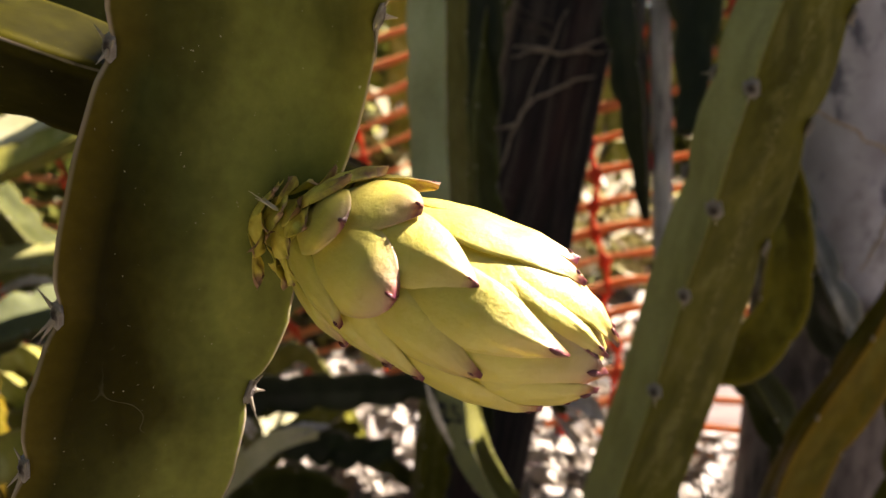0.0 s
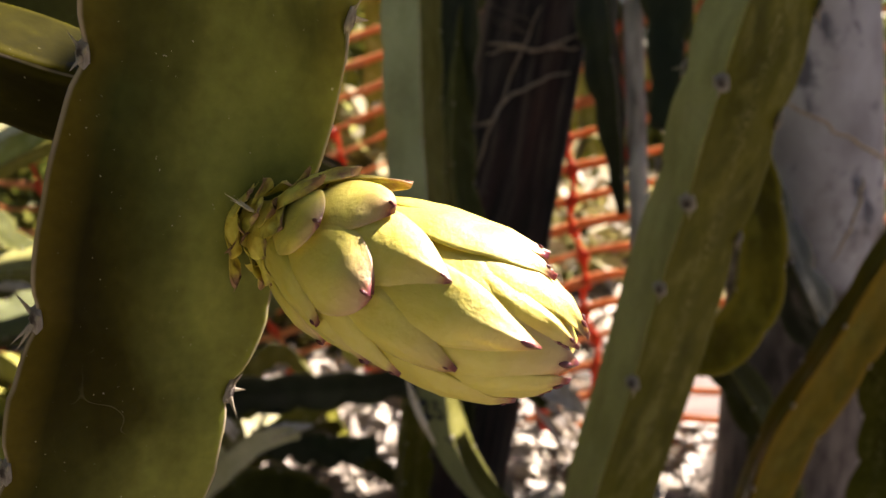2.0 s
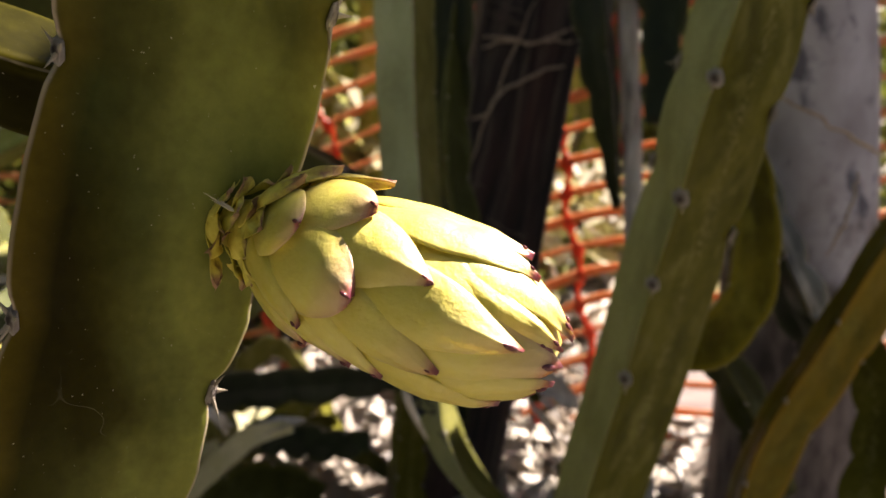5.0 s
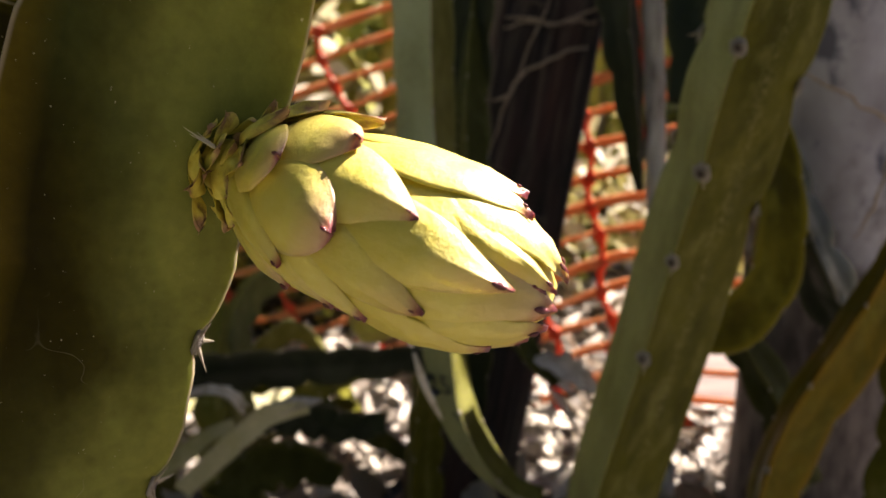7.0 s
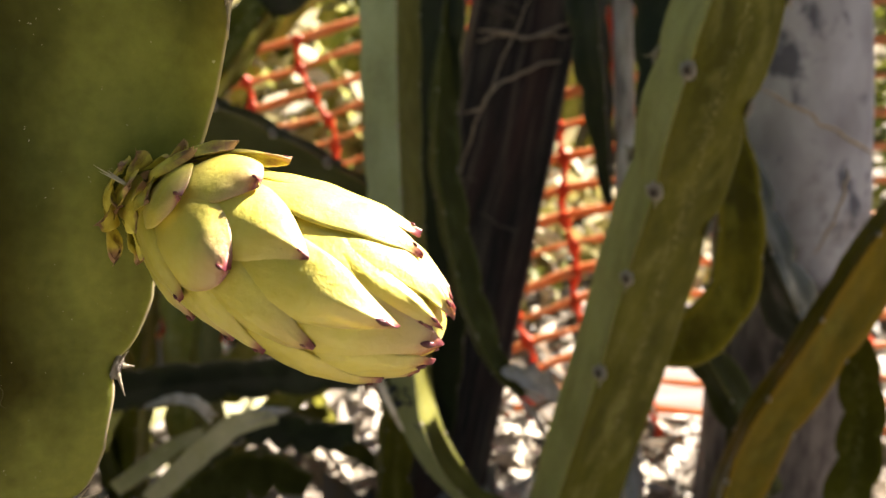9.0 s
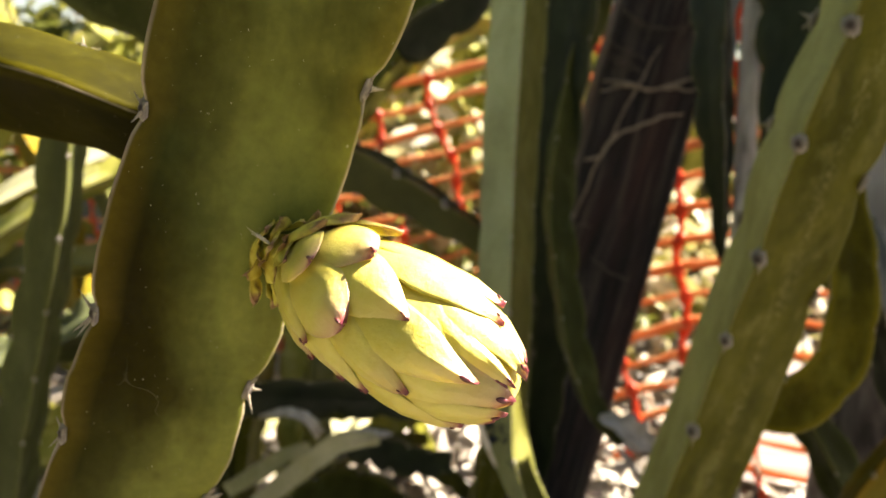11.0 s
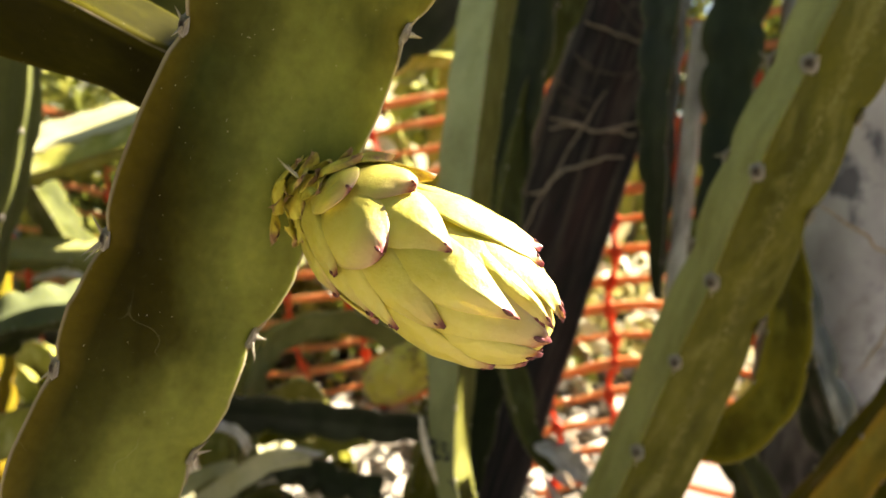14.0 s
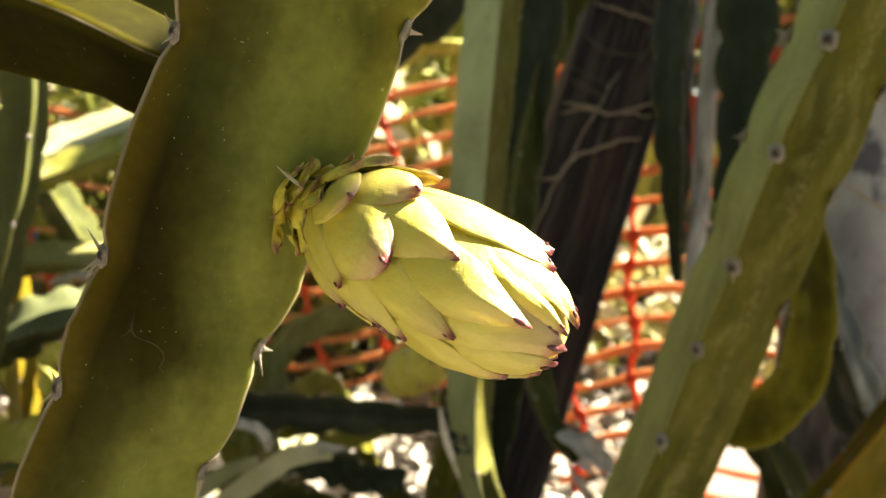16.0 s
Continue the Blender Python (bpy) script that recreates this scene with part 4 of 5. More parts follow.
# upper face painted paler, as under the sun
stem([(-1.3686, 1.3810, -0.3376), (-1.1680, 1.2867, 0.4457), (-1.0234, 1.3334, 0.7427), (-0.8358, 1.3651, 0.8783), (-0.6997, 1.4046, 0.9445), (-0.5430, 1.4568, 1.0183)], (0, 0.5, 0.87), [0.06, 0.06, 0.058], CACTUS_SUNLIT, "sunlit yellow-green cactus stem lying aslant", spacing=0.06, phase=0.9, n=60, spines=False, lit_wax=(0.7, 0, 0))
stem([(-1.4095, 1.4234, -0.3776), (-1.1438, 1.2368, 0.4330), (-0.9623, 1.2551, 0.7193), (-0.7863, 1.2863, 0.8591), (-0.6583, 1.3250, 0.9243), (-0.5068, 1.3662, 0.9938)], (0, 0.3, 0.95), [0.032, 0.032, 0.03], CACTUS_SUNLIT, "thin sunlit cactus stem lying aslant", spacing=0.06, phase=0.5, n=60, spines=False)
stem([(-1.1570, 1.3092, -0.2409), (-1.1172, 1.2918, 0.4523), (-0.9947, 1.3291, 0.6846), (-0.7939, 1.3511, 0.7259), (-0.6526, 1.4144, 0.7325), (-0.4982, 1.4771, 0.7239)], (0, 0.5, 0.87), [0.035, 0.035, 0.035], CACTUS, "thin cactus stem lying level", spacing=0.06, phase=0.4, n=60, spines=False, lit_wax=(0.5, 0, 0))
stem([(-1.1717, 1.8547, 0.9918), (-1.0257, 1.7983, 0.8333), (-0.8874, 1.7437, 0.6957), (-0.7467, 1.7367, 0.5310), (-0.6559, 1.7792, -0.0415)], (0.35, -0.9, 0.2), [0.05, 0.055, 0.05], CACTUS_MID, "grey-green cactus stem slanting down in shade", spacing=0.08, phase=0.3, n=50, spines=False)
stem([(-1.2478, 1.5243, 0.8115), (-1.1258, 1.5500, 0.9440), (-1.0006, 1.5734, 1.0537), (-0.9109, 1.6151, 1.1736)], (0, 0.5, 0.87), [0.045, 0.045, 0.04], CACTUS_SUNLIT, "sunlit cactus joint held by its neighbours", spacing=0.08, phase=0.6, n=50, spines=False, lit_wax=(0.4, 0, 0))
stem([(-1.2420, 1.7580, 1.0810), (-1.1343, 1.6970, 0.9110), (-1.0721, 1.6930, 0.8300), (-1.0509, 1.7243, 0.6485), (-0.9941, 1.7453, -0.0851)], (0.4, -0.8, 0.3), [0.03, 0.04, 0.04], CACTUS_YELLOW, "yellow cactus stem curving upright", spacing=0.08, phase=0.2, n=50, spines=False)
stem([(-1.0585, 1.4006, 0.4757), (-0.8628, 1.3761, 0.5562), (-0.7841, 1.3883, 0.6037), (-0.6623, 1.4530, 0.6367), (-0.5498, 1.5137, 0.6420)], (0, 0.4, 0.9), [0.05, 0.055, 0.045], CACTUS_MID, "pale glaucous cactus stem lying level", spacing=0.06, phase=0.7, n=60, spines=False, lit_wax=(0.9, 0.2, 0))
husk([(-0.7527, 1.3504, 0.6900), (-0.6935, 1.3476, 0.7094), (-0.6513, 1.3606, 0.7031)], 0.012, 62, "bleached dry husk caught among cactus stems")
stem([(-0.8642, 1.1030, 0.3804), (-0.7296, 1.1217, 0.4424), (-0.6467, 1.1525, 0.4729), (-0.5444, 1.1929, 0.4848)], (0, 0.3, 0.95), [0.035, 0.038, 0.035], CACTUS_MID, "grey-green cactus stem lying low", spacing=0.07, phase=0.25, n=50, spines=False, lit_wax=(0.6, 0.1, 0))
# pale skin stands in for sunlight that is blocked here
stem([(-0.7239, 1.0284, 0.5050), (-0.6558, 1.0857, 0.5134), (-0.5623, 1.1457, 0.5265), (-0.4694, 1.2479, 0.4677)], (0.1, -0.6, 0.8), [0.04, 0.04, 0.04], CACTUS_SUNLIT, "yellow-green cactus stem lying low", spacing=0.06, phase=0.4, n=60, spines=False)
stem([(-0.9852, 0.8265, -0.1742), (-0.9566, 0.8270, 0.6825), (-0.7867, 0.7927, 1.1340), (-0.5585, 0.7837, 1.2366), (-0.4256, 0.7770, 1.1686), (-0.3737, 0.7885, 1.1422), (-0.3303, 0.8093, 1.1155), (-0.2715, 0.8308, 1.0829)], (0.3, -0.5, 0.8), [0.04, 0.04, 0.035], CACTUS_MID, "pale green cactus stem behind the branch", spacing=0.09, phase=0.4, n=50, spines=False)
stem([(0.0004, 1.4969, 1.4006), (-0.0667, 1.4783, 1.2888), (-0.1481, 1.4618, 1.2061), (-0.2324, 1.4473, 1.1437)], (0.2, -0.7, 0.7), [0.045, 0.045, 0.045], CACTUS_SHADED, "dark cactus branch crossing behind the broad stem", spacing=0.09, phase=0.4, n=50, spines=False)


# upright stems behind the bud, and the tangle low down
# both brightened by the sunlit skin colour
stem([(-0.6472, 1.7705, 0.0128), (-0.6309, 1.7947, 0.3440), (-0.6146, 1.8468, 0.5725), (-0.5948, 1.9100, 0.7599), (-0.5642, 1.9930, 0.9899)], (0.4, -0.9, 0), [0.035, 0.036, 0.036, 0.03], CACTUS_SUNLIT, "yellow-green cactus stem standing in sun", spacing=0.08, phase=0.3, n=60, spines=False)
stem([(-0.4780, 1.6778, 0.0658), (-0.4814, 1.6876, 0.3328), (-0.4872, 1.6989, 0.4716), (-0.5113, 1.7210, 0.5667)], (-0.5, -0.8, 0.1), [0.06, 0.062, 0.06, 0.03], CACTUS_SUNLIT, "broad green cactus stem in half shade", spacing=0.08, phase=0.7, n=60, spines=False)
rl = random.Random(31)
for i in range(16):
    x0, y0 = rl.uniform(-1.4, -0.5), rl.uniform(1.75, 2.5)
    a = rl.uniform(-0.6, 0.6) + (math.pi if rl.random() < 0.4 else 0)
    ln = rl.uniform(0.3, 0.6)
    z0 = rl.uniform(0.0, 0.06)
    pts = [(x0, y0, z0 - 0.04), (x0 + ln * 0.4 * math.cos(a), y0 + ln * 0.3 * math.sin(a), z0 + rl.uniform(0.04, 0.16)), (x0 + ln * 0.8 * math.cos(a), y0 + ln * 0.6 * math.sin(a), z0 + rl.uniform(0.05, 0.26)), (x0 + ln * 1.1 * math.cos(a), y0 + ln * 0.7 * math.sin(a), z0 + rl.uniform(0.0, 0.22))]
    stem(pts, (rl.uniform(-0.4, 0.4), -0.5, 0.8), [0.03, 0.045, 0.042, 0.02], rl.choice([CACTUS, CACTUS_PALE, CACTUS_SUNLIT]), "cactus joint sprawling over the ground", spacing=0.07, phase=rl.random(), n=36, group="sprawling cactus joints", ribs=(), notch=0.16)

# ---- writing on the pale stem ----
from mathutils.bvhtree import BVHTree


def scrawl(text, centre, size, lean, host):
    """Marker strokes laid on the skin of a stem."""
    body = next(o for o in host.children if o.name.startswith("stem_body"))
    shift = host.location
    tree_ = BVHTree.FromPolygons([v.co + shift for v in body.data.vertices], [tuple(p.vertices) for p in body.data.polygons])
    curve = bpy.data.curves.new("writing", "FONT")
    curve.body, curve.size, curve.offset, curve.resolution_u = text, size, 0.0004, 3
    ob = new("writing", curve)
    bpy.context.view_layer.update()
    me = bpy.data.meshes.new_from_object(ob.evaluated_get(bpy.context.evaluated_depsgraph_get()))
    bpy.data.objects.remove(ob)
    c, s = math.cos(lean), math.sin(lean)
    for v in me.vertices:
        x, z = v.co.x - size * 0.28 * len(text), v.co.y - size * 0.35
        start = Vector((centre[0] + x * c - z * s, centre[1] - 0.3, centre[2] + x * s + z * c))
        hit = tree_.ray_cast(start, Vector((0, 1, 0)))
        v.co = (hit[0] if hit[0] else Vector((start.x, centre[1], start.z))) - Vector((0, 0.0012, 0)) - shift
    me.materials.clear()
    me.materials.append(INK)
    put("writing", me, host, "black handwritten number")


scrawl("25", (0.0132, 1.1017, 0.5699), 0.036, 0.25, PALE_STEM)
husk([(-0.0220, 1.0668, 0.6388), (-0.0079, 1.0570, 0.5944), (0.0158, 1.0617, 0.5414)], 0.005, 64, "white fibrous scar peeling from the pale stem")
scrawl("~", (0.0420, 1.0903, 0.5308), 0.045, -0.6, PALE_STEM)


# ---- dry husks, board and twigs on the ground ----
husk([(-0.4549, 1.3648, 0.4480), (-0.3837, 1.3479, 0.4677), (-0.3249, 1.3598, 0.4334)], 0.010, 1, "bleached dry husk caught on a cactus stem")
husk([(-0.3354, 1.4076, 0.3727), (-0.2685, 1.3955, 0.4136), (-0.2051, 1.4163, 0.4184)], 0.014, 2, "bleached dry husk caught on a cactus stem")
husk([(-0.4862, 1.8902, 0.0968), (-0.4044, 1.8523, 0.1601), (-0.3358, 1.8514, 0.1601)], 0.030, 3)
husk([(0.2200, 1.6706, 0.3884), (0.2472, 1.6340, 0.3644), (0.2930, 1.6555, 0.3266)], 0.022, 4)
husk([(0.2504, 1.7715, 0.2933), (0.2894, 1.7594, 0.2425), (0.3354, 1.7888, 0.1497)], 0.012, 5)
husk([(0.2281, 2.0373, 0.1083), (0.3034, 2.0312, 0.0863), (0.3712, 2.0253, 0.0642)], 0.025, 6)
husk([(-0.2998, 2.0257, 0.0274), (-0.2093, 2.0279, 0.0421), (-0.1492, 2.0069, -0.0461)], 0.05, 7)
husk([(0.2488, 1.9201, 0.0457), (0.3350, 1.9093, 0.0036), (0.3926, 1.9118, 0.0177)], 0.03, 8)
husk([(0.5797, 1.9061, 0.0036), (0.6660, 1.9017, -0.0104), (0.7237, 1.9138, 0.0457)], 0.03, 9)


rh = random.Random(18)
for i in range(16):
    x, y = rh.uniform(0.22, 0.62), rh.uniform(1.62, 2.2)
    a, l = rh.uniform(0, 6.28), rh.uniform(0.03, 0.08)
    husk([(x - l * math.cos(a), y - l * math.sin(a), 0.02), (x, y, rh.uniform(0.04, 0.10)), (x + l * math.cos(a), y + l * math.sin(a), 0.04)], rh.uniform(0.012, 0.03), 140 + i)
rh = random.Random(8)
for i in range(60):
    x, y = rh.uniform(-1.2, 1.1), rh.uniform(2.1, 3.6)
    a, l = rh.uniform(0, 6.28), rh.uniform(0.04, 0.11)
    husk([(x - l * math.cos(a), y - l * math.sin(a), 0.02), (x, y, rh.uniform(0.04, 0.09)), (x + l * math.cos(a), y + l * math.sin(a), 0.03)], rh.uniform(0.012, 0.035), 40 + i)


def board():
    n = 18
    outline = [(-0.15, -0.012), (-0.148, -0.016), (0.148, -0.016), (0.15, -0.012), (0.15, 0.012), (0.145, 0.016), (-0.145, 0.016), (-0.15, 0.012)]
    rings = [[(x + 0.004 * noise.noise((x * 9, i * 0.4, 2)), y + 0.003 * noise.noise((x * 25, i * 0.7, 5)), i / (n - 1) * 0.42) for x, y in outline] for i in range(n)]
    ob = put("weathered_board", mesh("weathered_board", *loft(np.array(rings)), PLANK, smooth=False))
    ob.matrix_basis = Matrix.Translation((0.7843, 2.2342, 0.0146)) @ pose(0, 0, 0, -52, 4, 8)
    return tagged(ob, "pinkish weathered board leaning behind the netting", "board")


board()
for k, pts in enumerate(([(0.1770, 1.9306, 0.0878), (0.2920, 1.9259, 0.0738), (0.4071, 1.9225, 0.0654)], [(0.2663, 2.0721, 0.2626), (0.3490, 2.0542, 0.1892), (0.4090, 2.0298, 0.0863)], [(0.3892, 2.3653, 0.2059), (0.4319, 2.3494, 0.1391), (0.4917, 2.3410, 0.1057)],
                         [(-0.1991, 1.7542, 0.1917), (-0.1602, 1.7392, 0.1282), (-0.1083, 1.7210, 0.0521)], [(0.6460, 2.1440, 0.1502), (0.6852, 2.1258, 0.0734), (0.7245, 2.1183, 0.0427)])):
    tagged(put("twig", tube_mesh("twig", pts, [0.005, 0.004, 0.003], ROOT if k else WOOD, 20, 6, 0.1, k)), "thin dry twig lying on the litter", "twig", "twigs")

# tangle of sunlit stems beyond the net
rt = random.Random(12)
for i in range(70):
    x0 = rt.uniform(-2.8, 1.4)
    y0 = rt.uniform(3.1, 4.6) + max(0.0, x0) * 0.8
    lean, high = rt.uniform(-1.2, 1.2), rt.uniform(0.5, 2.0)
    a = rt.uniform(0, 6.28)
    pts = [(x0, y0, -0.05), (x0 + lean * 0.3, y0 + 0.1 * math.cos(a), high * 0.55), (x0 + lean * 0.75, y0 + 0.2 * math.cos(a), high), (x0 + lean * 1.25, y0 + 0.2 * math.sin(a), high * rt.uniform(0.6, 1.1))]
    stem(pts, (math.sin(a), -abs(math.cos(a)) - 0.2, 0.1), [0.05, 0.055, 0.05, 0.03], CACTUS_SUNLIT, "sunlit yellow-green cactus stem beyond the netting", spacing=0.09, phase=rt.random(), n=36, group="far cactus stems", ribs=(), notch=0.14)

# ---- the bud ----
BUD_FOOT, BUD_AXIS, BUD_UP, BUD_SIDE, BUD_LENGTH = np.array((-0.0666, 0.3431, 0.9887)), np.array((0.8769, -0.3748, -0.3010)), np.array((0.2768, -0.1183, 0.9536)), np.array((-0.3930, -0.9195, 0.0)), 0.1477
BUD_S = (0, 0.06, 0.14, 0.25, 0.4, 0.55, 0.7, 0.82, 0.92, 1.0)
BUD_R = (0.013, 0.018, 0.0262, 0.0318, 0.0348, 0.0354, 0.0335, 0.0280, 0.0190, 0.006)
bud = thing("flower_bud", tuple(BUD_FOOT), "plump yellow-green cactus flower bud with red-tipped overlapping bracts", "flower bud")


def bud_radius(s):
    return np.interp(s, BUD_S, BUD_R)


def bud_core():
    n, k = 40, 36
    ang = np.linspace(0, 2 * np.pi, k, endpoint=False)
    rings = []
    for s in np.linspace(-0.02, 0.965, n):
        r = (bud_radius(max(s, 0)) - 0.0045 * min(1.0, max(0.4, s * 4))) * (0.97 + 0.02 * np.cos(ang * 5 + s * 9))
        rings.append(BUD_AXIS * s * BUD_LENGTH + r[:, None] * (np.cos(ang)[:, None] * BUD_UP + np.sin(ang)[:, None] * BUD_SIDE))
    verts, faces = loft(np.array(rings))
    uvs = [(0.5, 0.3)] * len(verts)
    put("inner_tube", mesh("inner_tube", verts, faces, BRACT, uvs), bud, "closed yellow flower tube")


def sheet(name, top, low, uv, mat, parent):
    """A closed thin sheet from its upper and lower grids of places."""
    nu, nv, _ = top.shape
    o = nu * nv
    faces = []
    for i in range(nu - 1):
        for j in range(nv - 1):
            q = (i * nv + j, i * nv + j + 1, (i + 1) * nv + j + 1, (i + 1) * nv + j)
            faces += [q, tuple(x + o for x in q[::-1])]
    rim = list(range(nv)) + [i * nv + nv - 1 for i in range(1, nu)] + [(nu - 1) * nv + j for j in range(nv - 2, -1, -1)] + [i * nv for i in range(nu - 2, 0, -1)]
    for p, q in zip(rim, rim[1:] + rim[:1]):
        faces.append((q, p, p + o, q + o))
    return put(name, mesh(name, np.vstack([top.reshape(-1, 3), low.reshape(-1, 3)]), faces, mat, np.vstack([uv.reshape(-1, 2)] * 2)), parent)


def bract(s0, a0, s1, a1, half, lift=0.003, flare=0.002, keel=0.0012, acute=1.0, widest=0.5, belly=0.0012, bend=1.0, tip=0.8, mat=BRACT, name="bract", thick=0.0013, crisp=0.0):
    """A fleshy scale that hugs the bud, from its foot (s0, a0) to its tip (s1, a1): share of the bud's length, degrees round it. half: half its greatest width."""
    nu, nv = 34, 19
    top, norm, uv = np.zeros((nu, nv, 3)), np.zeros((nu, nv, 3)), np.zeros((nu, nv, 2))
    key = s0 * 37 + a0 * 0.13
    for i in range(nu):
        u = i / (nu - 1)
        swell = 0.8 + 0.2 * math.sin(math.pi / 2 * u / widest) if u < widest else math.cos(math.pi / 2 * (u - widest) / (1 - widest)) ** acute
        wid = half * swell + 0.0003
        end = min(1.0, max(0.0, (u - 0.55) / 0.45))
        for j in range(nv):
            v = j / (nv - 1) * 2 - 1
            s = s0 + (s1 - s0) * u
            r = float(bud_radius(min(max(s, 0.0), 1.0)))
            rag = 1 + 0.05 * noise.noise((u * 5 + key, v, key))
            a = math.radians(a0 + (a1 - a0) * u**bend) + v * wid * rag / max(r, 0.011)
            up = -0.0030 + lift * (0.35 + 0.65 * u) + flare * u**5 + belly * (1 - v * v) * math.sin(math.pi * min(1.0, u * 1.05))
            up += keel * (1 - abs(v)) ** 1.4 * end * (1 - 0.5 * end) * 2 - 0.0016 * abs(v) ** 3 * (1 - 0.6 * u)
            up += 0.0010 * noise.noise((u * 2.6 + key, v * 1.6, key * 1.7)) * (0.4 + 0.6 * u) + 0.0003 * noise.noise((u * 9, v * 7, key))
            up -= 0.0032 * max(0.0, 1 - u / 0.5) ** 1.5
            up += crisp * noise.noise((u * 2.2 + key, v * 2.4, 5.0)) * u
            out = np.cos(a) * BUD_UP + np.sin(a) * BUD_SIDE
            top[i, j] = BUD_AXIS * s * BUD_LENGTH + out * (r + up)
            norm[i, j] = out
            uv[i, j] = (j / (nv - 1), u)
    edge = 1 - 0.75 * np.abs(np.linspace(-1, 1, nv)) ** 4
    ob = sheet(name, top, top - norm * (thick * edge[None, :, None]), uv, mat, bud)
    if tip:
        end, back = Vector(top[-1, nv // 2]), Vector(top[-5, nv // 2])
        m = Matrix.Translation(end.lerp(back, 0.45)) @ (end - back).to_track_quat("Z", "Y").to_matrix().to_4x4()
        put("tip", TIP, ob, "glossy maroon tip", m @ Matrix.Diagonal((0.0014 * tip, 0.0014 * tip, 0.0030 * tip, 1)))
    return ob


def tip_mesh():
    ang = np.linspace(0, 2 * np.pi, 10, endpoint=False)
    rings = [[(r * math.cos(a), r * math.sin(a), z) for a in ang] for r, z in ((0.2, -1.0), (0.62, -0.7), (0.9, -0.3), (1.0, 0.1), (0.85, 0.5), (0.45, 0.9), (0.08, 1.05))]
    return mesh("tip", *loft(np.array(rings)), MAROON)


TIP = tip_mesh()


bud_core()
# outermost, round the foot
bract(0.12, 50, 0.296, 55, 0.0155, 0.0080, 0.003, 0.0022, 0.72, 0.36, 0.0024, tip=0.6)
bract(0.15, 13, 0.447, 29, 0.0205, 0.0064, 0.001, 0.0024, 0.82, 0.36, 0.0024, tip=0.45)
bract(0.16, 71, 0.497, 79, 0.0205, 0.0058, 0.001, 0.0034, 0.66, 0.42, 0.0024, bend=1.6, tip=0.6)
bract(0.08, 88, 0.363, 113, 0.0085, 0.0048, 0.001, 0.0012, 0.7, 0.5, 0.0008, bend=1.3, tip=0.45)
# second row
bract(0.22, 45, 0.662, 55, 0.0180, 0.0042, 0.0006, 0.0020, 0.95, 0.36, 0.0024, bend=1.7, tip=0.4)
bract(0.26, -22, 0.818, -19, 0.0165, 0.0048, 0.0022, 0.0012, 1.0, 0.45, 0.0012, tip=0.4)
bract(0.16, 112, 0.507, 131, 0.0105, 0.0032, 0.001, 0.0010, 1.0, 0.45, tip=0.5)
bract(0.22, 103, 0.595, 132, 0.0108, 0.0030, 0.001, 0.0012, 0.95, 0.45, bend=1.4, tip=0.5)
# third row
bract(0.34, 6, 0.866, 0, 0.0172, 0.0040, 0.0018, 0.0016, 1.0, 0.45, 0.0014, tip=0.4)
bract(0.28, 86, 0.740, 108, 0.0125, 0.0036, 0.0008, 0.0014, 0.85, 0.5, 0.0010, bend=1.5, tip=0.45)
bract(0.38, 68, 0.910, 72, 0.0160, 0.0042, 0.0016, 0.0040, 1.05, 0.38, 0.0016, tip=0.95)
bract(0.42, 128, 0.880, 156, 0.0150, 0.0034, 0.0008, 0.0010, 0.9, 0.5, 0.0010, bend=1.5, tip=0.45)
# inner ones, closing the mouth
bract(0.42, 44, 0.965, 58, 0.0185, 0.0008, 0.0010, 0.0006, 0.75, 0.5, 0.0006, tip=0.6)
bract(0.48, 97, 0.997, 86, 0.0185, 0.0012, 0.0016, 0.0008, 0.7, 0.5, 0.0008, tip=1.0)
bract(0.56, 12, 0.996, 12, 0.0150, 0.0028, 0.0040, 0.0018, 1.15, 0.4, 0.0006, tip=0.55)
bract(0.55, -12, 0.985, -8, 0.0140, 0.0026, 0.0034, 0.0012, 1.15, 0.4, 0.0006, tip=0.5)
bract(0.62, 36, 0.985, 46, 0.0100, 0.0022, 0.0024, 0.0016, 1.1, 0.4, 0.0006, tip=0.55)
bract(0.58, 140, 0.992, 128, 0.0140, 0.0022, 0.0040, 0.0012, 0.95, 0.5, 0.0006, tip=0.7)
# thin leathery ones lying over the shoulder
bract(0.05, -24, 0.385, -22, 0.0100, 0.0082, 0.0005, 0.0006, 0.6, 0.5, 0.0014, mat=SCALE, tip=0.4, crisp=0.002)
bract(0.03, 2, 0.262, -3, 0.0105, 0.0085, 0.0020, 0.0010, 0.6, 0.5, 0.0020, mat=SCALE, tip=0.4, crisp=0.003)
bract(0.02, 30, 0.215, 22, 0.0090, 0.0080, 0.0025, 0.0010, 0.6, 0.5, 0.0016, mat=SCALE, tip=0.4, crisp=0.003)
# the far side
for s0, a0, s1, a1, half in ((0.10, -50, 0.42, -44, 0.014), (0.12, -95, 0.45, -90, 0.015), (0.10, -140, 0.44, -136, 0.015), (0.12, 175, 0.45, 178, 0.014), (0.08, 140, 0.36, 138, 0.010),
                             (0.28, -68, 0.72, -64, 0.018), (0.26, -118, 0.70, -112, 0.018), (0.30, -160, 0.74, -158, 0.018), (0.50, -45, 0.95, -40, 0.015), (0.48, -90, 0.94, -86, 0.016),
                             (0.50, -140, 0.96, -136, 0.016), (0.50, 178, 0.95, 176, 0.015)):
    bract(s0, a0, s1, a1, half, 0.003, 0.001, tip=0.6)
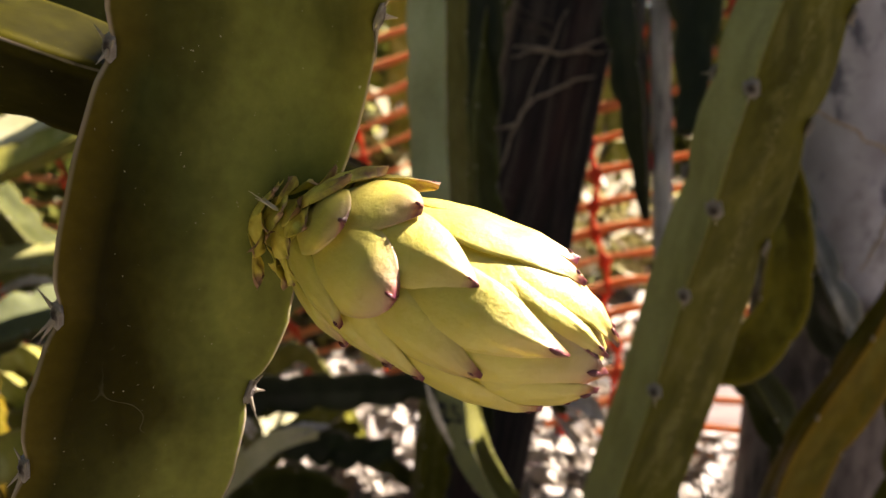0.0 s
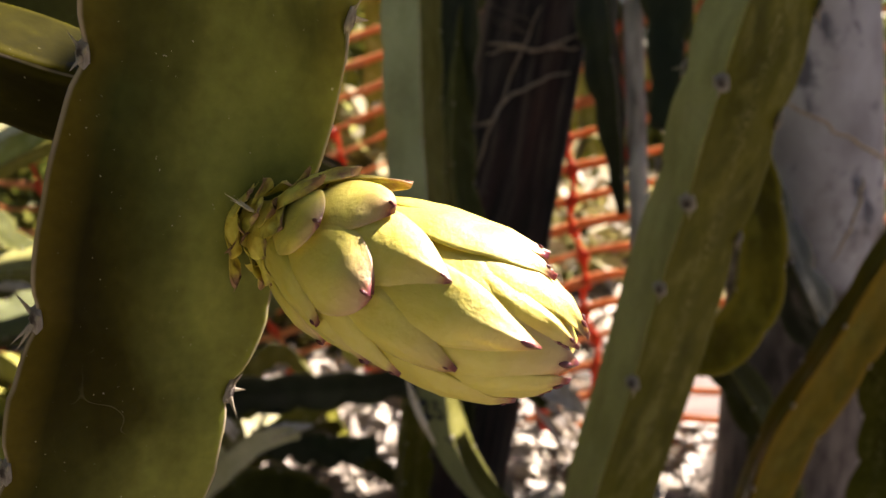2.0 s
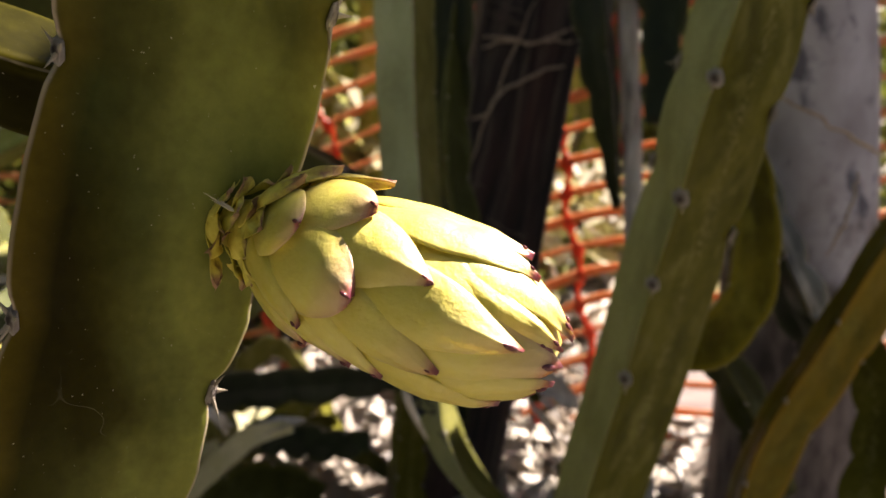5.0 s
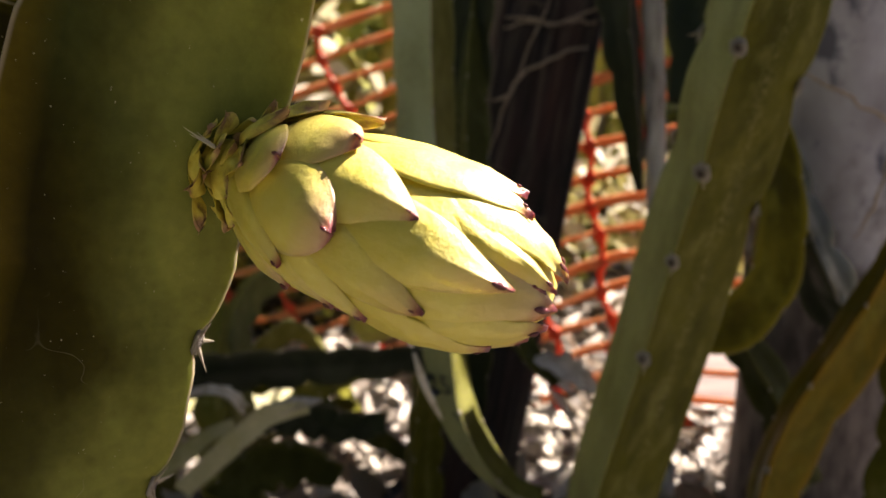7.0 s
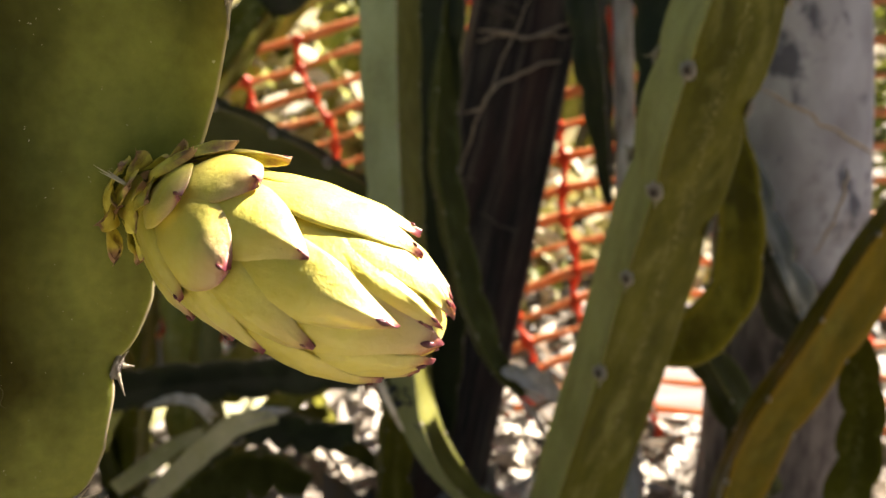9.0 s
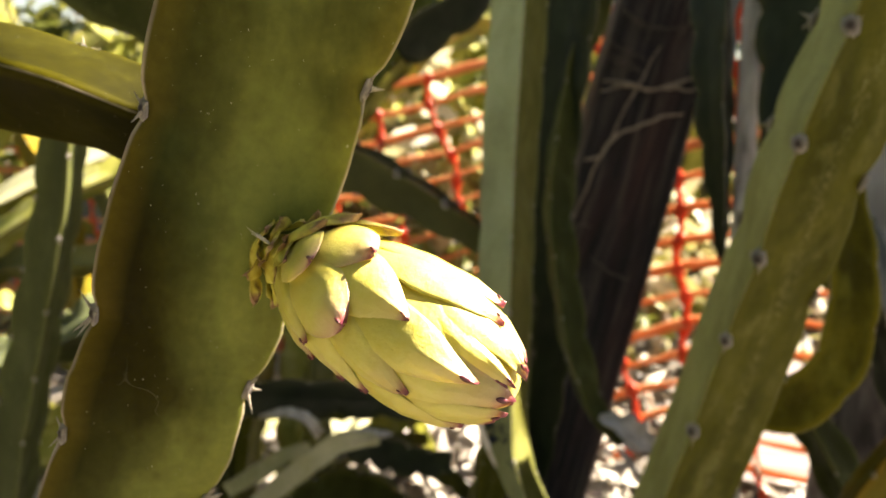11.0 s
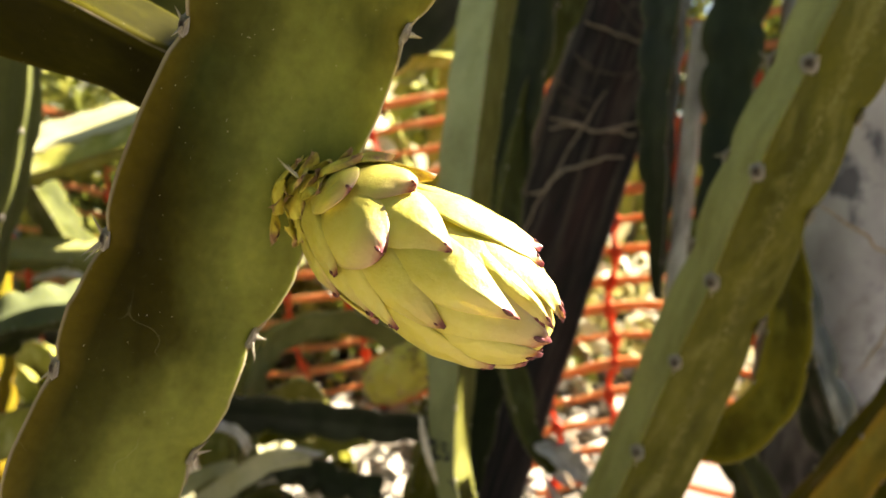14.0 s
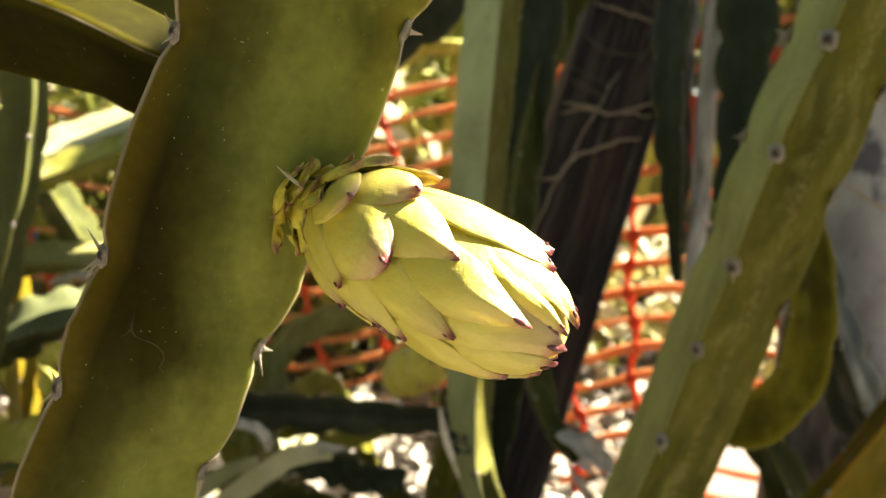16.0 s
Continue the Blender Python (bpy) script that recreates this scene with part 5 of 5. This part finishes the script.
# dry scales round the neck
def neck_scale(s0, a0, length, half, spread, curl, skew, seed, reflex=0.0):
    """A short leathery scale standing off the neck, its tip curling outwards."""
    nu, nv = 14, 11
    a = math.radians(a0)
    out = math.cos(a) * BUD_UP + math.sin(a) * BUD_SIDE
    over = np.cross(BUD_AXIS, out)
    r0 = float(np.interp(s0, (-0.06, 0.0, 0.06, 0.14), (0.0125, 0.0130, 0.0165, 0.0225)))
    top, back = np.zeros((nu, nv, 3)), np.zeros((nu, nv, 3))
    uv = np.zeros((nu, nv, 2))
    for i in range(nu):
        u = i / (nu - 1)
        wid = half * (0.75 + 0.9 * u - 0.65 * u * u) * (1 - u**2.6) ** 0.75 + 0.0002
        for k in range(nv):
            v = k / (nv - 1) * 2 - 1
            wave = noise.noise((u * 2.4 + seed, v * 1.8, seed * 1.7))
            lift = spread * u + (curl + reflex * length * 0.5) * u * u - 0.30 * wid * v * v * (1 - 1.8 * u) + 0.0060 * wave * u + 0.0012 * (1 - v * v) * math.sin(3.1 * u)
            top[i, k] = BUD_AXIS * (s0 * BUD_LENGTH + length * (u - 0.55 * reflex * u * u)) + out * (r0 + lift) + over * (v * wid + skew * u * u)
            back[i, k] = top[i, k] - out * 0.0013 * (1 - 0.6 * abs(v) ** 3) * (1 - 0.5 * u)
            uv[i, k] = (k / (nv - 1), u)
    sheet("basal_scale", top, back, uv, SCALE, bud)


rs = random.Random(3)
for row, (s0, count, length) in enumerate(((-0.05, 7, 0.013), (-0.012, 8, 0.015), (0.03, 8, 0.016), (0.065, 8, 0.015))):
    for i in range(count):
        a = 360 / count * (i + 0.5 * (row % 2)) + rs.uniform(-14, 14)
        stand = 1 + 0.5 * max(0.0, math.cos(math.radians(a - 25)))
        neck_scale(s0 + rs.uniform(-0.014, 0.014), a, length * rs.uniform(0.8, 1.25), rs.uniform(0.0065, 0.0100), rs.uniform(0.003, 0.009) * stand, rs.uniform(-0.002, 0.005) * stand, rs.uniform(-0.006, 0.006), row * 20 + i, rs.choice((0.0, 0.3, 0.8, 1.1)) * (1.0 if stand > 1 else 0.4))
for (x, y, z), aim, size in (((-0.0644, 0.3213, 0.9982), (-0.0743, 0.3159, 1.0066), 0.0022), ((-0.0441, 0.35, 1.0139), (-0.0422, 0.352, 1.0351), 0.0020)):
    way = Vector(aim) - Vector((x, y, z))
    m = Matrix.Translation(Vector((x, y, z)) - Vector(BUD_FOOT)) @ way.to_track_quat("Z", "Y").to_matrix().to_4x4()
    for q, (dx, dy, k) in enumerate(((0, 0, 1.0), (5, 9, 0.8), (-7, 4, 0.62))):
        put("spine", PALE_THORN, bud, "pale papery spine", m @ pose(0, 0, 0, dx, dy, 0) @ Matrix.Diagonal((size * 2.2, size * 1.4, way.length * k, 1)))

# the younger bud farther back
small = copy_thing(bud, Matrix.Translation((-0.0262, 1.3548, 0.6473)) @ pose(0, 0, 0, 0, 20, 165) @ Matrix.Scale(1.3, 4))
small["label"] = "small yellowing cactus bud on a farther stem"
